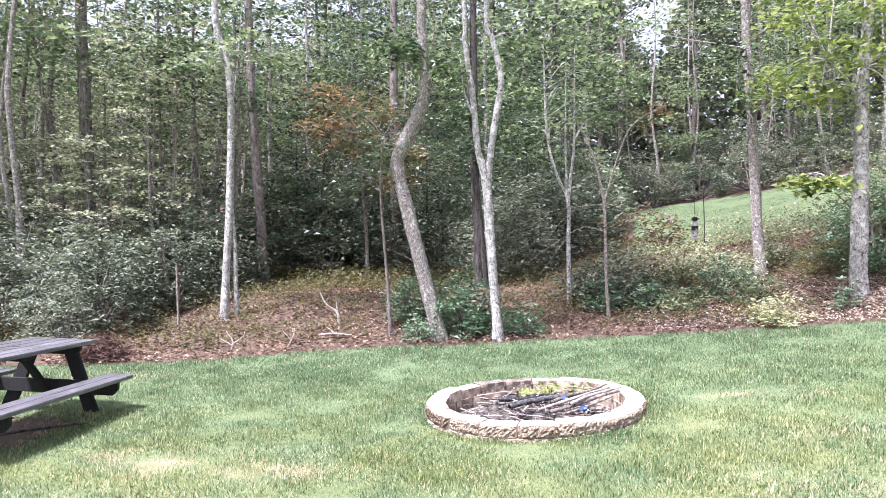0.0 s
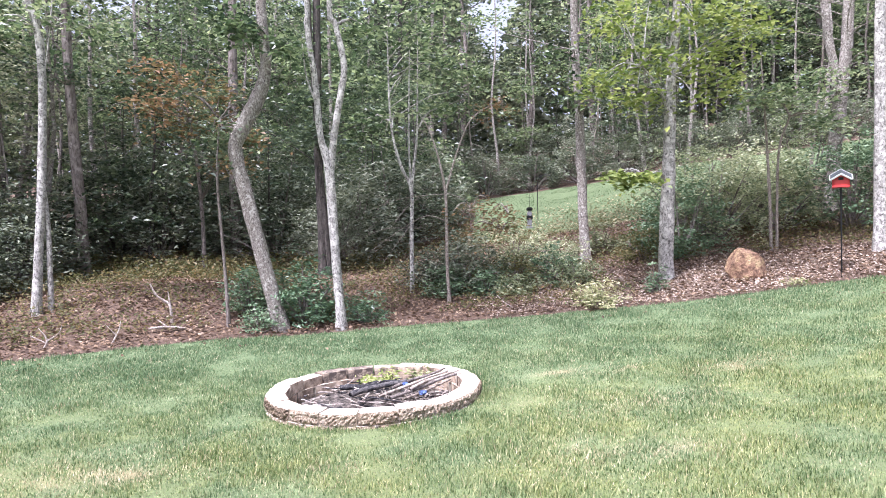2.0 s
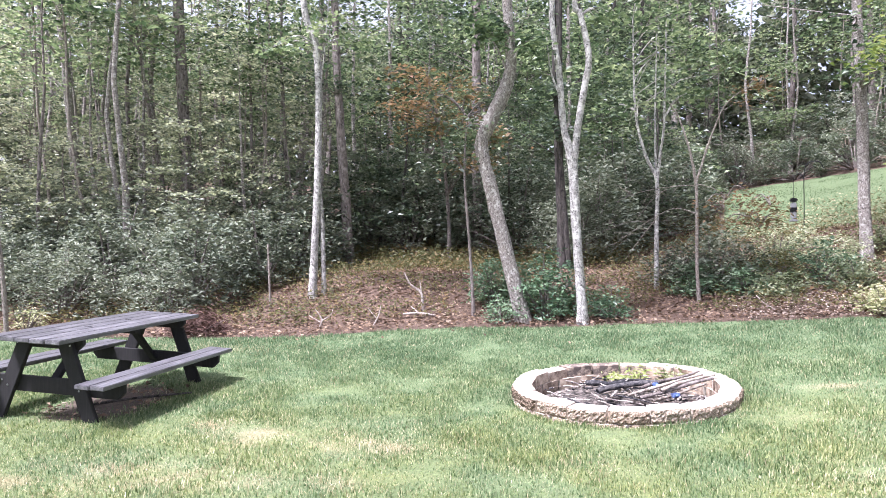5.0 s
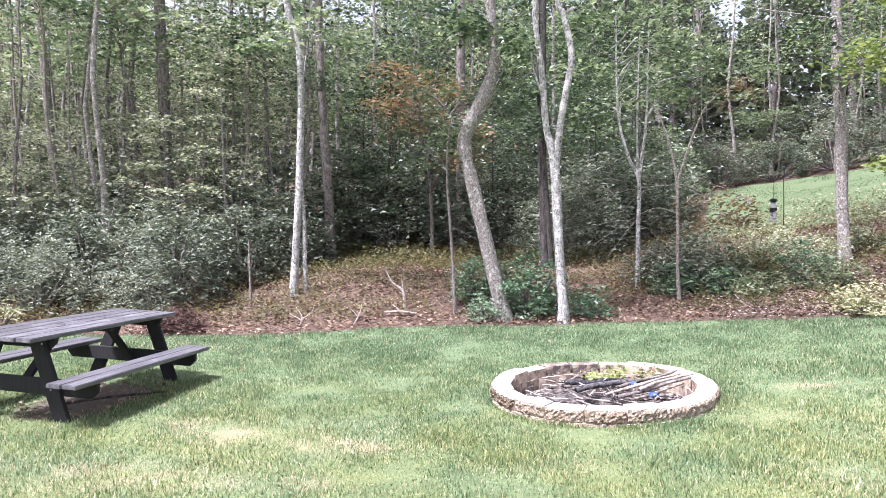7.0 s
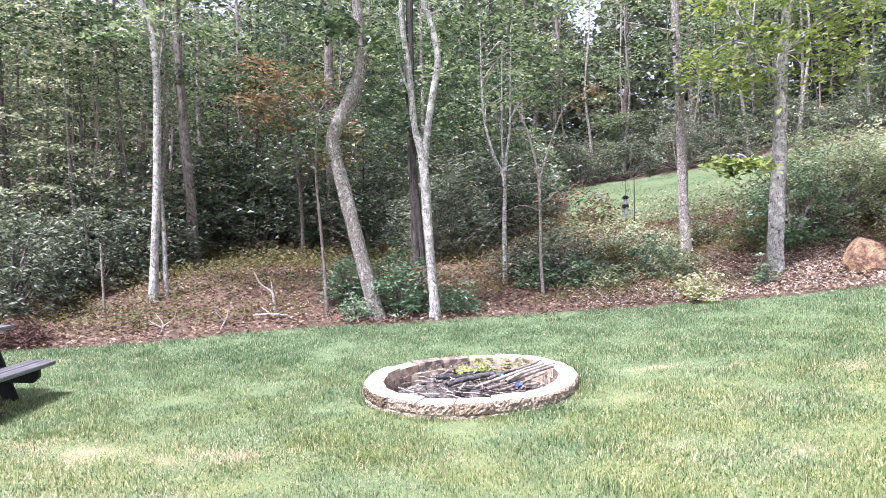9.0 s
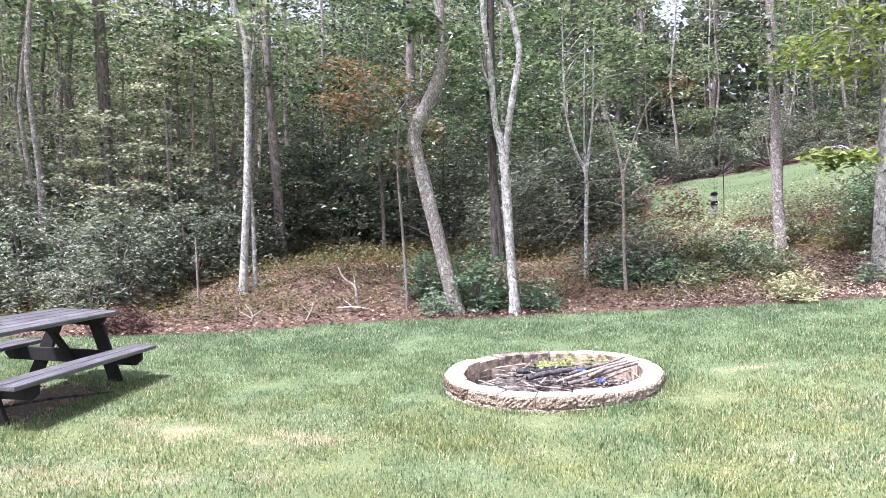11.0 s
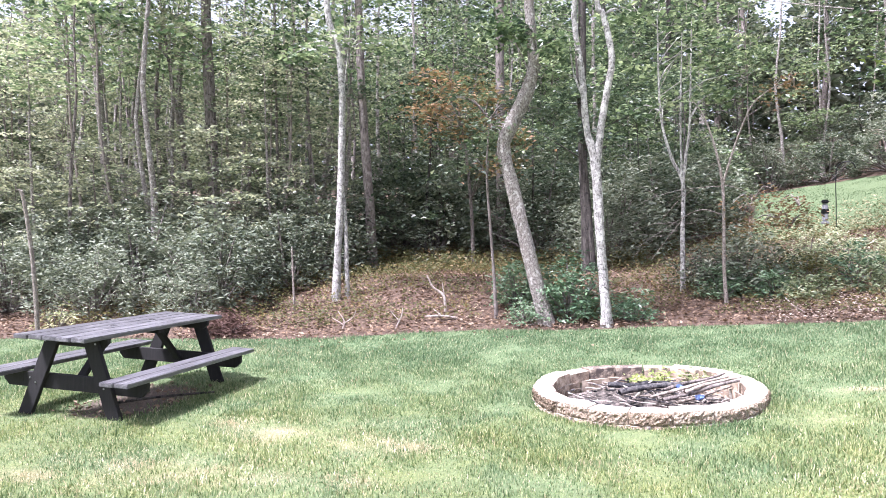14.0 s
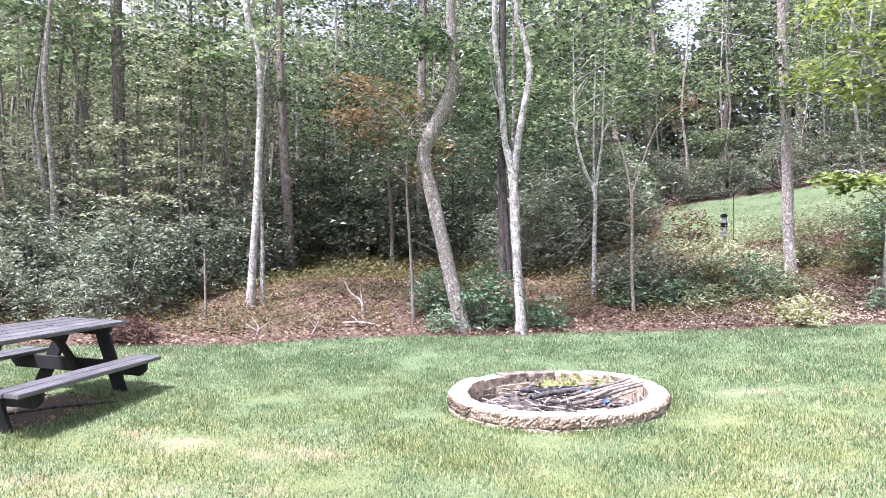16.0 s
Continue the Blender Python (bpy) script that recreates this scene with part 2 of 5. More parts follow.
M_BLOCK = stone_material("split_concrete", (0.1, 0.065, 0.04), (0.36, 0.27, 0.19), (0.66, 0.56, 0.45), 62.0, 0.9, 0.05)
M_INNERBLOCK = stone_material("smoked_concrete", (0.18, 0.13, 0.095), (0.43, 0.335, 0.255), (0.58, 0.475, 0.375), 9.0, 0.9, 0.01)
M_PLAINBLOCK = stone_material("plain_concrete", (0.4, 0.33, 0.26), (0.6, 0.53, 0.45), (0.72, 0.66, 0.58), 16.0, 0.9, 0.01)
M_SOOT = stone_material("sooty_concrete", (0.09, 0.07, 0.06), (0.34, 0.27, 0.21), (0.52, 0.44, 0.36), 7.0)
M_ROCK = stone_material("orange_sandstone", (0.09, 0.048, 0.03), (0.23, 0.135, 0.085), (0.34, 0.25, 0.14), 7.0, 0.9, 0.05)
M_ASH = stone_material("ash", (0.008, 0.007, 0.007), (0.03, 0.025, 0.022), (0.16, 0.135, 0.12), 18.0)
M_CHAR = stone_material("charred_wood", (0.008, 0.008, 0.01), (0.025, 0.025, 0.03), (0.12, 0.11, 0.11), 22.0)
M_STICK = stone_material("weathered_stick", (0.1, 0.08, 0.065), (0.3, 0.25, 0.21), (0.52, 0.46, 0.41), 16.0)
M_BLUE = stone_material("blue_scrap", (0.02, 0.03, 0.08), (0.05, 0.1, 0.28), (0.25, 0.36, 0.55), 25.0, 0.5)


def wood_material(name, dark, mid_c, pale, axis=1, rough=0.42):
    m, n, l, b = material(name, rough)
    co, info = n.new("ShaderNodeTexCoord"), n.new("ShaderNodeObjectInfo")
    mp = n.new("ShaderNodeMapping")
    mp.inputs["Scale"].default_value = [1.2 if a == axis else 22 for a in range(3)]
    l.new(co.outputs["Object"], mp.inputs["Vector"])
    g = noise_node(n, l, 2.0, 6.0, 0.7, mp.outputs[0])
    w = noise_node(n, l, 3.0, 5.0, 0.7, co.outputs["Object"])
    f = maths(n, l, "ADD", maths(n, l, "MULTIPLY", g, 0.7), maths(n, l, "ADD", maths(n, l, "MULTIPLY", w, 0.35), maths(n, l, "MULTIPLY", info.outputs["Random"], 0.1)))
    l.new(ramp(n, l, f, [(0.35, dark), (0.58, mid_c), (0.8, pale)]), b.inputs["Base Color"])
    bump(n, l, b, g, 0.5, 0.006)
    return m


M_PLANK = wood_material("weathered_dark_plank", (0.032, 0.03, 0.034), (0.1, 0.096, 0.106), (0.3, 0.29, 0.315), 1, 0.38)
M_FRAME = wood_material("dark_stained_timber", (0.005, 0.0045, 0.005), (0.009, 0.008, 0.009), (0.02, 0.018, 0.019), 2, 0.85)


def plain(name, c, rough=0.5, metal=0.0):
    m, n, l, b = material(name, rough, metal)
    a = noise_node(n, l, 30.0, 4.0, 0.7)
    l.new(ramp(n, l, a, [(0.3, tuple(v * 0.7 for v in c)), (0.7, c)]), b.inputs["Base Color"])
    return m


M_RED = plain("red_paint", (0.6, 0.05, 0.05), 0.5)
M_WHITE = plain("white_paint", (0.75, 0.75, 0.75), 0.5)
M_IRON = plain("black_iron", (0.02, 0.02, 0.022), 0.5, 0.6)
M_SLATE = plain("grey_roof", (0.045, 0.055, 0.06), 0.6)
M_SEED = plain("feeder_tube", (0.3, 0.3, 0.32), 0.3)
M_BOLT = plain("steel_bolt", (0.4, 0.4, 0.42), 0.4, 0.9)

# ---- geometry helpers ----


def raw_mesh(name, verts, faces, mat, smooth=False):
    """A mesh from arrays; all faces have the same number of corners."""
    verts, faces = np.asarray(verts, np.float32), np.asarray(faces, np.int32)
    me = bpy.data.meshes.new(name)
    k = faces.shape[1]
    me.vertices.add(len(verts))
    me.vertices.foreach_set("co", verts.ravel())
    me.loops.add(faces.size)
    me.loops.foreach_set("vertex_index", faces.ravel())
    me.polygons.add(len(faces))
    me.polygons.foreach_set("loop_start", np.arange(0, faces.size, k, dtype=np.int32))
    me.polygons.foreach_set("use_smooth", np.full(len(faces), smooth))
    me.update(calc_edges=True)
    me.materials.append(mat)
    return me


def child(name, me, parent, label=""):
    ob = new(name, me)
    ob.parent = parent
    return tagged(ob, label)


def part(name, bm, mat, parent, label=""):
    me = bpy.data.meshes.new(name)
    bm.to_mesh(me)
    bm.free()
    me.materials.append(mat)
    return child(name, me, parent, label)


def thing(name, m, label, category, group="", kind=""):
    ob = new(name)
    ob.empty_display_size = 0.1
    ob.matrix_world = m
    return tagged(ob, label, category, group, kind)


def box(bm, size, m=Matrix(), bevel=0.006):
    g = bmesh.ops.create_cube(bm, size=1.0, matrix=m @ Matrix.Diagonal((*size, 1)))
    if bevel:
        edges = list({e for v in g["verts"] for e in v.link_edges})
        bmesh.ops.bevel(bm, geom=edges, offset=bevel, segments=2, affect="EDGES")
    return bm


def boxed(size, m=Matrix(), bevel=0.006):
    return box(bmesh.new(), size, m, bevel)


def smooth_line(pts, per=5):
    """Points of a Catmull-Rom curve through rows of x, y, z, radius."""
    p = np.asarray(pts, float)
    p = np.vstack([2 * p[0] - p[1], p, 2 * p[-1] - p[-2]])
    out = []
    for i in range(1, len(p) - 2):
        for t in np.linspace(0, 1, per, endpoint=False):
            a, b2, c2, d2 = p[i - 1], p[i], p[i + 1], p[i + 2]
            out.append(0.5 * (2 * b2 + (c2 - a) * t + (2 * a - 5 * b2 + 4 * c2 - d2) * t * t + (3 * b2 - a - 3 * c2 + d2) * t ** 3))
    out.append(p[-2])
    return np.array(out)


def tube(pts, sides=8, per=5, rough=0.06, rng=None, flare=0.0):
    """Vertices and quads of a tapered, slightly uneven stem along rows of x, y, z, radius."""
    p = smooth_line(pts, per) if per > 1 else np.asarray(pts, float)
    n = len(p)
    ways = np.gradient(p[:, :3], axis=0)
    ways /= np.linalg.norm(ways, axis=1)[:, None] + 1e-9
    ref = np.array([1.0, 0.13, 0.07])
    u = np.cross(ways, ref)
    u /= np.linalg.norm(u, axis=1)[:, None] + 1e-9
    v = np.cross(ways, u)
    ang = np.linspace(0, 2 * np.pi, sides, endpoint=False)
    rad = np.maximum(p[:, 3], 0.002)[:, None] * np.ones(sides)
    if rng is not None and rough:
        rad = rad * (1 + rng.normal(0, rough, rad.shape))
    if flare:
        h = np.linalg.norm(p[:, :3] - p[0, :3], axis=1)
        rad = rad * (1 + flare * np.exp(-h / 0.22))[:, None] * (1 + 0.25 * flare * np.exp(-h / 0.2)[:, None] * np.cos(ang * 4))
    vs = p[:, None, :3] + rad[..., None] * (np.cos(ang)[None, :, None] * u[:, None] + np.sin(ang)[None, :, None] * v[:, None])
    i, j = np.meshgrid(np.arange(n - 1), np.arange(sides), indexing="ij")
    a, b2 = i * sides + j, i * sides + (j + 1) % sides
    quads = np.stack([a, b2, b2 + sides, a + sides], -1).reshape(-1, 4)
    return vs.reshape(-1, 3), quads


def joined(pieces):
    vs, fs, k = [], [], 0
    for v, f in pieces:
        vs.append(v)
        fs.append(f + k)
        k += len(v)
    return np.vstack(vs), np.vstack(fs)


def leaf_arrays(at, size, rng, tilt=0.5, long=1.9, droop=0.0):
    """A folded four-cornered leaf at each place, lying roughly level and turned at random."""
    n = len(at)
    yaw = rng.uniform(0, 2 * np.pi, n)
    nrm = np.stack([rng.normal(0, tilt, n), rng.normal(0, tilt, n), np.ones(n)], 1)
    nrm /= np.linalg.norm(nrm, axis=1)[:, None]
    d = np.stack([np.cos(yaw), np.sin(yaw), rng.normal(-droop, 0.25, n)], 1)
    d -= nrm * (d * nrm).sum(1)[:, None] * (1 - droop)
    d /= np.linalg.norm(d, axis=1)[:, None]
    s = np.cross(nrm, d)
    L = (size * rng.uniform(0.6, 1.3, n))[:, None]
    W = L / long
    up = nrm * W * 0.25
    base, tip = at - d * L * 0.5, at + d * L * 0.5
    lf, rt = at - s * W * 0.5 + up - d * L * 0.06, at + s * W * 0.5 + up - d * L * 0.06
    verts = np.stack([base, rt, tip, lf], 1).reshape(-1, 3)
    k = np.arange(n)[:, None] * 4
    return verts, np.vstack([k + [0, 1, 2], k + [0, 2, 3]])


def sp(v, k):
    return np.logaddexp(0, v / k) * k


def ground_z(x, y):
    """The height of the ground."""
    x, y = np.asarray(x, float), np.asarray(y, float)
    xp, yc = np.clip(x, 0, 14), np.clip(y, -30, 45)
    z = 0.07 * sp(yc - 6.8, 0.6) + 0.04 * xp + 0.009 * xp ** 2 + 0.2 * np.clip(x - 14, 0, 30) + 0.085 * sp(yc - 10.6, 0.5)
    z = z + 0.28 * np.exp(-((x + 2.6) / 3.0) ** 2 - ((y - 12.6) / 1.6) ** 2) + 0.03 * np.clip(-x - 5, 0, 40)
    return z


def gz(x, y):
    return float(ground_z(x, y))


EDGE_X = [-60, -12, -7.5, -5.4, -4.2, -3.1, -2.2, -0.8, 0.7, 1.6, 3.2, 4.7, 6.0, 7.2, 8.2, 10, 16, 60]
EDGE_Y = [-20, 7.6, 8.4, 8.95, 9.1, 9.25, 9.65, 10.05, 10.08, 10.08, 9.77, 9.35, 8.9, 8.5, 8.15, 6.4, -3, -60]


def past_edge(x, y):
    """How far behind the lawn's far edge, in metres."""
    return (np.asarray(y, float) - np.interp(x, EDGE_X, EDGE_Y)) * 0.9


def on_hill(x, y):
    """1 on the mown hillside behind the bed."""
    x, y = np.asarray(x, float), np.asarray(y, float)
    inner = np.minimum.reduce([(x - 4.6 - 0.28 * (y - 17)) / 0.8, (y - 16.4 - 0.1 * np.clip(9 - x, -6, 9)) / 1.6, (25.8 - 0.5 * (x - 8) - y) / 0.8, (22 - x) / 1.0])
    return np.clip(inner + 0.5, 0, 1)


DRY = [(-2.1, 5.08, 0.46, 0.3, 0.66), (-2.5, 5.35, 0.4, 0.2, 0.5), (-1.25, 4.95, 0.62, 0.3, 0.6), (-1.65, 5.25, 0.8, 0.4, 0.36), (-2.35, 4.15, 1.0, 0.4, 0.55), (-3.3, 3.95, 0.35, 0.16, 0.62), (-1.2, 4.2, 0.7, 0.3, 0.36),
       (2.78, 6.6, 0.42, 0.13, 0.76), (3.25, 6.36, 0.45, 0.15, 0.5), (4.3, 5.8, 0.55, 0.22, 0.55), (2.1, 4.3, 0.5, 0.4, 0.42), (2.1, 5.7, 0.4, 0.26, 0.32), (2.95, 5.2, 0.7, 0.35, 0.38), (2.55, 4.1, 0.5, 0.3, 0.42), (0.4, 4.6, 0.5, 0.25, 0.25), (-4.2, 8.4, 1.4, 0.25, 0.32)]


def dryness(x, y):
    d = np.zeros_like(np.asarray(x, float))
    for cx, cy, a, b2, k in DRY:
        d = np.maximum(d, k * np.exp(-((x - cx) / a) ** 2 - ((y - cy) / b2) ** 2))
    mott = 0.5 + 0.5 * np.sin(7.1 * x + 2.3 * np.sin(3.7 * y)) * np.sin(8.3 * y + 2.1 * np.sin(4.3 * x))
    return d * (0.45 + 0.65 * mott)


def soil_at(x, y):
    """Bare earth under the table."""
    return 0.9 * np.exp(-(((x + 3.9) / 0.5) ** 4) - (((y - 5.95) / 0.72) ** 4))


# ---- ground ----
rng = np.random.default_rng(3)
u = np.linspace(-1, 1, 300)
gx = np.sign(u) * (14 * np.abs(u) + 340 * np.abs(u) ** 7)
v = np.linspace(-1, 1, 300)
gy = 9 + np.sign(v) * (13 * np.abs(v) + 340 * np.abs(v) ** 7)
X, Y = np.meshgrid(gx, gy)
Z = ground_z(X, Y)
near = np.hypot(X, Y - 9) < 25
wave = np.array([noise.noise((a * 0.9, b2 * 0.9, 0)) if k else 0 for a, b2, k in zip(X.ravel(), Y.ravel(), near.ravel())]).reshape(X.shape)
bed = past_edge(X, Y)
Z = Z + wave * np.where(bed > 0.2, 0.06, 0.012) - 0.24 * np.clip((1.03 - np.hypot(X - 0.885, Y - 6.6)) / 0.1, 0, 1)
i, j = np.meshgrid(np.arange(299), np.arange(299), indexing="ij")
a = (i * 300 + j).ravel()
me = raw_mesh("ground", np.stack([X, Y, Z], -1).reshape(-1, 3), np.stack([a, a + 1, a + 301, a + 300], 1), M_GROUND, True)
for key, val in (("bed", np.clip(0.5 + np.where(on_hill(X, Y) > 0, 0.5 - on_hill(X, Y), np.clip(bed, -0.5, 0.5)), 0, 1)), ("dry", dryness(X, Y) + on_hill(X, Y) * np.clip(0.4 - 0.1 * (Y - 17), 0.0, 0.3)), ("soil", soil_at(X, Y)), ("hill_shade", on_hill(X, Y))):
    me.attributes.new(key, "FLOAT", "POINT").data.foreach_set("value", val.astype(np.float32).ravel())
ground = tagged(new("ground", me), "green lawn with dry patches and leaf-strewn woodland soil", "ground", kind="structure")


def blades(name, n, x0, x1, y0, y1, keep, size, label):
    r = np.random.default_rng(n)
    x, y = r.uniform(x0, x1, n), r.uniform(y0, y1, n)
    ok = keep(x, y, r)
    x, y = x[ok], y[ok]
    n = len(x)
    z = ground_z(x, y) - 0.004
    yaw, lean = r.uniform(0, 2 * np.pi, n), r.uniform(0.15, 1.25, n)
    tuft = np.array([0.75 + 0.7 * noise.noise((a * 2.2, b2 * 2.2, 3)) for a, b2 in zip(x, y)])
    h = size * r.uniform(0.5, 1.3, n) * np.clip(tuft, 0.4, 1.5) * (1 - 0.6 * np.clip(dryness(x, y), 0, 1))
    w = r.uniform(0.0016, 0.0042, n) * (1 + y / 12)
    d = np.stack([np.cos(yaw), np.sin(yaw)], 1)
    q = np.stack([np.cos(yaw + 1.57), np.sin(yaw + 1.57)], 1)
    base = np.stack([x, y], 1)
    v0 = np.column_stack([base - q * w[:, None], z])
    v1 = np.column_stack([base + q * w[:, None], z])
    v2 = np.column_stack([base + d * (h * lean * 0.8)[:, None], z + h * np.sqrt(1 - 0.55 * lean ** 2)])
    me = raw_mesh(name, np.stack([v0, v1, v2], 1).reshape(-1, 3), np.arange(3 * n).reshape(-1, 3), M_GRASS)
    me.attributes.new("dry", "FLOAT", "POINT").data.foreach_set("value", np.repeat(dryness(x, y) + r.uniform(-0.1, 0.12, n) + np.where(r.uniform(0, 1, n) < 0.05, 0.5, 0), 3).astype(np.float32))
    me.attributes.new("hill_shade", "FLOAT", "POINT").data.foreach_set("value", np.repeat(on_hill(x, y), 3).astype(np.float32))
    return tagged(new(name, me), label, "grass", kind="stuff")


PIT = (0.885, 6.6)


def lawn_keep(x, y, r):
    wedge = np.abs(x) < 1.1 * y + 1.0
    pit = np.hypot(x - PIT[0], y - PIT[1]) > 1.05
    return wedge & pit & (past_edge(x, y) < r.normal(-0.02, 0.05, len(x))) & (soil_at(x, y) < r.uniform(0.1, 0.9, len(x)))


blades("lawn_grass", 820000, -9.5, 9.5, 2.6, 10.4, lawn_keep, 0.05, "short green lawn grass with straw-coloured blades")
blades("pit_fringe_grass", 60000, PIT[0] - 1.25, PIT[0] + 1.25, PIT[1] - 1.25, PIT[1] + 1.25, lambda x, y, r: (np.hypot(x - PIT[0], y - PIT[1]) > 1.055) & (np.hypot(x - PIT[0], y - PIT[1]) < 1.055 + 0.16 * r.uniform(0, 1, len(x)) ** 2), 0.075, "longer uncut grass round the fire pit")
blades("hillside_grass", 70000, 4, 22, 14, 28, lambda x, y, r: on_hill(x, y) > r.uniform(0.2, 0.8, len(x)), 0.05, "mown grass on the hillside behind the bed")


def scatter(name, n, keep, size, mat, label, category, box_xy, lift=0.02, tilt=0.4, long=1.6, tall=0.0):
    r = np.random.default_rng(n + 7)
    x, y = r.uniform(box_xy[0], box_xy[1], n), r.uniform(box_xy[2], box_xy[3], n)
    ok = keep(x, y, r)
    x, y = x[ok], y[ok]
    at = np.column_stack([x, y, ground_z(x, y) + lift * r.uniform(0.3, 1.4, len(x)) + tall * r.uniform(0, 1, len(x)) ** 2 + 0.03])
    v2, f2 = leaf_arrays(at, size, r, tilt, long)
    return tagged(new(name, raw_mesh(name, v2, f2, mat)), label, category, kind="stuff")


def blot(x, y, scale, seed, cut):
    return np.array([noise.noise((a * scale, b2 * scale, seed)) for a, b2 in zip(x, y)]) > cut


scatter("fallen_leaves", 85000, lambda x, y, r: (past_edge(x, y) > r.normal(0.03, 0.1, len(x))) & (on_hill(x, y) < 0.3) & (np.abs(x) < y + 2), 0.066, M_LITTER,
        "brown and tan fallen leaves covering the bed", "leaf litter", (-9, 13, 6, 19), 0.01, 0.35)
scatter("pale_fallen_leaves", 40000, lambda x, y, r: (past_edge(x, y) > r.normal(0.05, 0.08, len(x))) & (past_edge(x, y) < r.normal(2.8, 0.6, len(x))), 0.042, M_PALELITTER,
        "bleached pale fallen leaves on the mulched bed", "leaf litter", (3, 13, 5.5, 13), 0.015, 0.4)
scatter("hill_foot_leaves", 16000, lambda x, y, r: (on_hill(x, y) > 0.15) & (y < 16.4 + 4.6 * r.uniform(0, 1, len(x)) ** 1.6 + 0.1 * np.clip(9 - x, -6, 9)), 0.075, M_HILLFOOT,
        "tan leaves and weeds at the grassy hill's foot", "leaf litter", (2.5, 12, 14.5, 21), 0.04, 0.6)
scatter("table_leaves", 170, lambda x, y, r: soil_at(x, y) > 0.3, 0.06, M_LITTER, "fallen leaves on bare soil under the table", "leaf litter", (-4.7, -3, 4.8, 6.7), 0.01)
scatter("lawn_leaves", 260, lambda x, y, r: (past_edge(x, y) < 0) & (past_edge(x, y) > -1.6 * r.uniform(0, 1, len(x)) ** 2 - 0.1), 0.06, M_LITTER, "few fallen leaves along the lawn's edge", "leaf litter", (-5, 8, 6, 10.4), 0.03)
scatter("ground_cover", 80000, lambda x, y, r: (past_edge(x, y) > 0.5) & ((x < 5.6) | (past_edge(x, y) > 2.6)) & (on_hill(x, y) < 0.35) & (blot(x, y, 0.75, 5, -0.16) | (x < -2.4) & blot(x, y, 1.6, 8, -0.12)) & (np.abs(x) < y + 2), 0.058, M_COVER,
        "low yellow-green ground cover over the woodland mound", "ground cover", (-8, 12, 8, 20), 0.03, 0.7, 1.7, 0.2)
scatter("mound_edge_ferns", 13000, lambda x, y, r: (np.abs(y - 15.2 - 0.4 * np.sin(x)) < 0.9) & (x < 2) & ((np.abs(x + 4.1) > 0.6) | (y > 15.2)), 0.085, M_COVER, "yellow-green low plants at the forest's edge", "ground cover", (-7, 2, 13, 17), 0.04, 0.7, 1.7, 0.35)

# ---- trees ----


def spray_points(centres, per, size, rng, flat=0.16):
    c2 = np.repeat(np.asarray(centres), per, axis=0)
    g = rng.normal(0, 1, (len(c2), 3)) * (size, size, size * flat)
    g[:, 2] -= 0.12 * (g[:, 0] ** 2 + g[:, 1] ** 2) / size
    return c2 + g


def limbs_to(centres, trunk, rng, radius=0.02, every=2):
    """Thin limbs from the trunk's line to some of the leaf sprays."""
    out = []
    trunk = np.asarray(trunk, float)
    for c2 in np.asarray(centres)[::every]:
        h = np.interp(c2[2] - 0.35 * np.hypot(*(c2[:2] - trunk[0, :2])) - 0.2, trunk[:, 2], np.arange(len(trunk)))
        s = np.array([np.interp(h, np.arange(len(trunk)), trunk[:, q]) for q in range(3)])
        m2 = (s + c2) / 2 + (0, 0, 0.1) + rng.normal(0, 0.08, 3)
        out.append(tube([(*s, radius), (*m2, radius * 0.7), (*c2, radius * 0.3)], 4, 2))
    return out


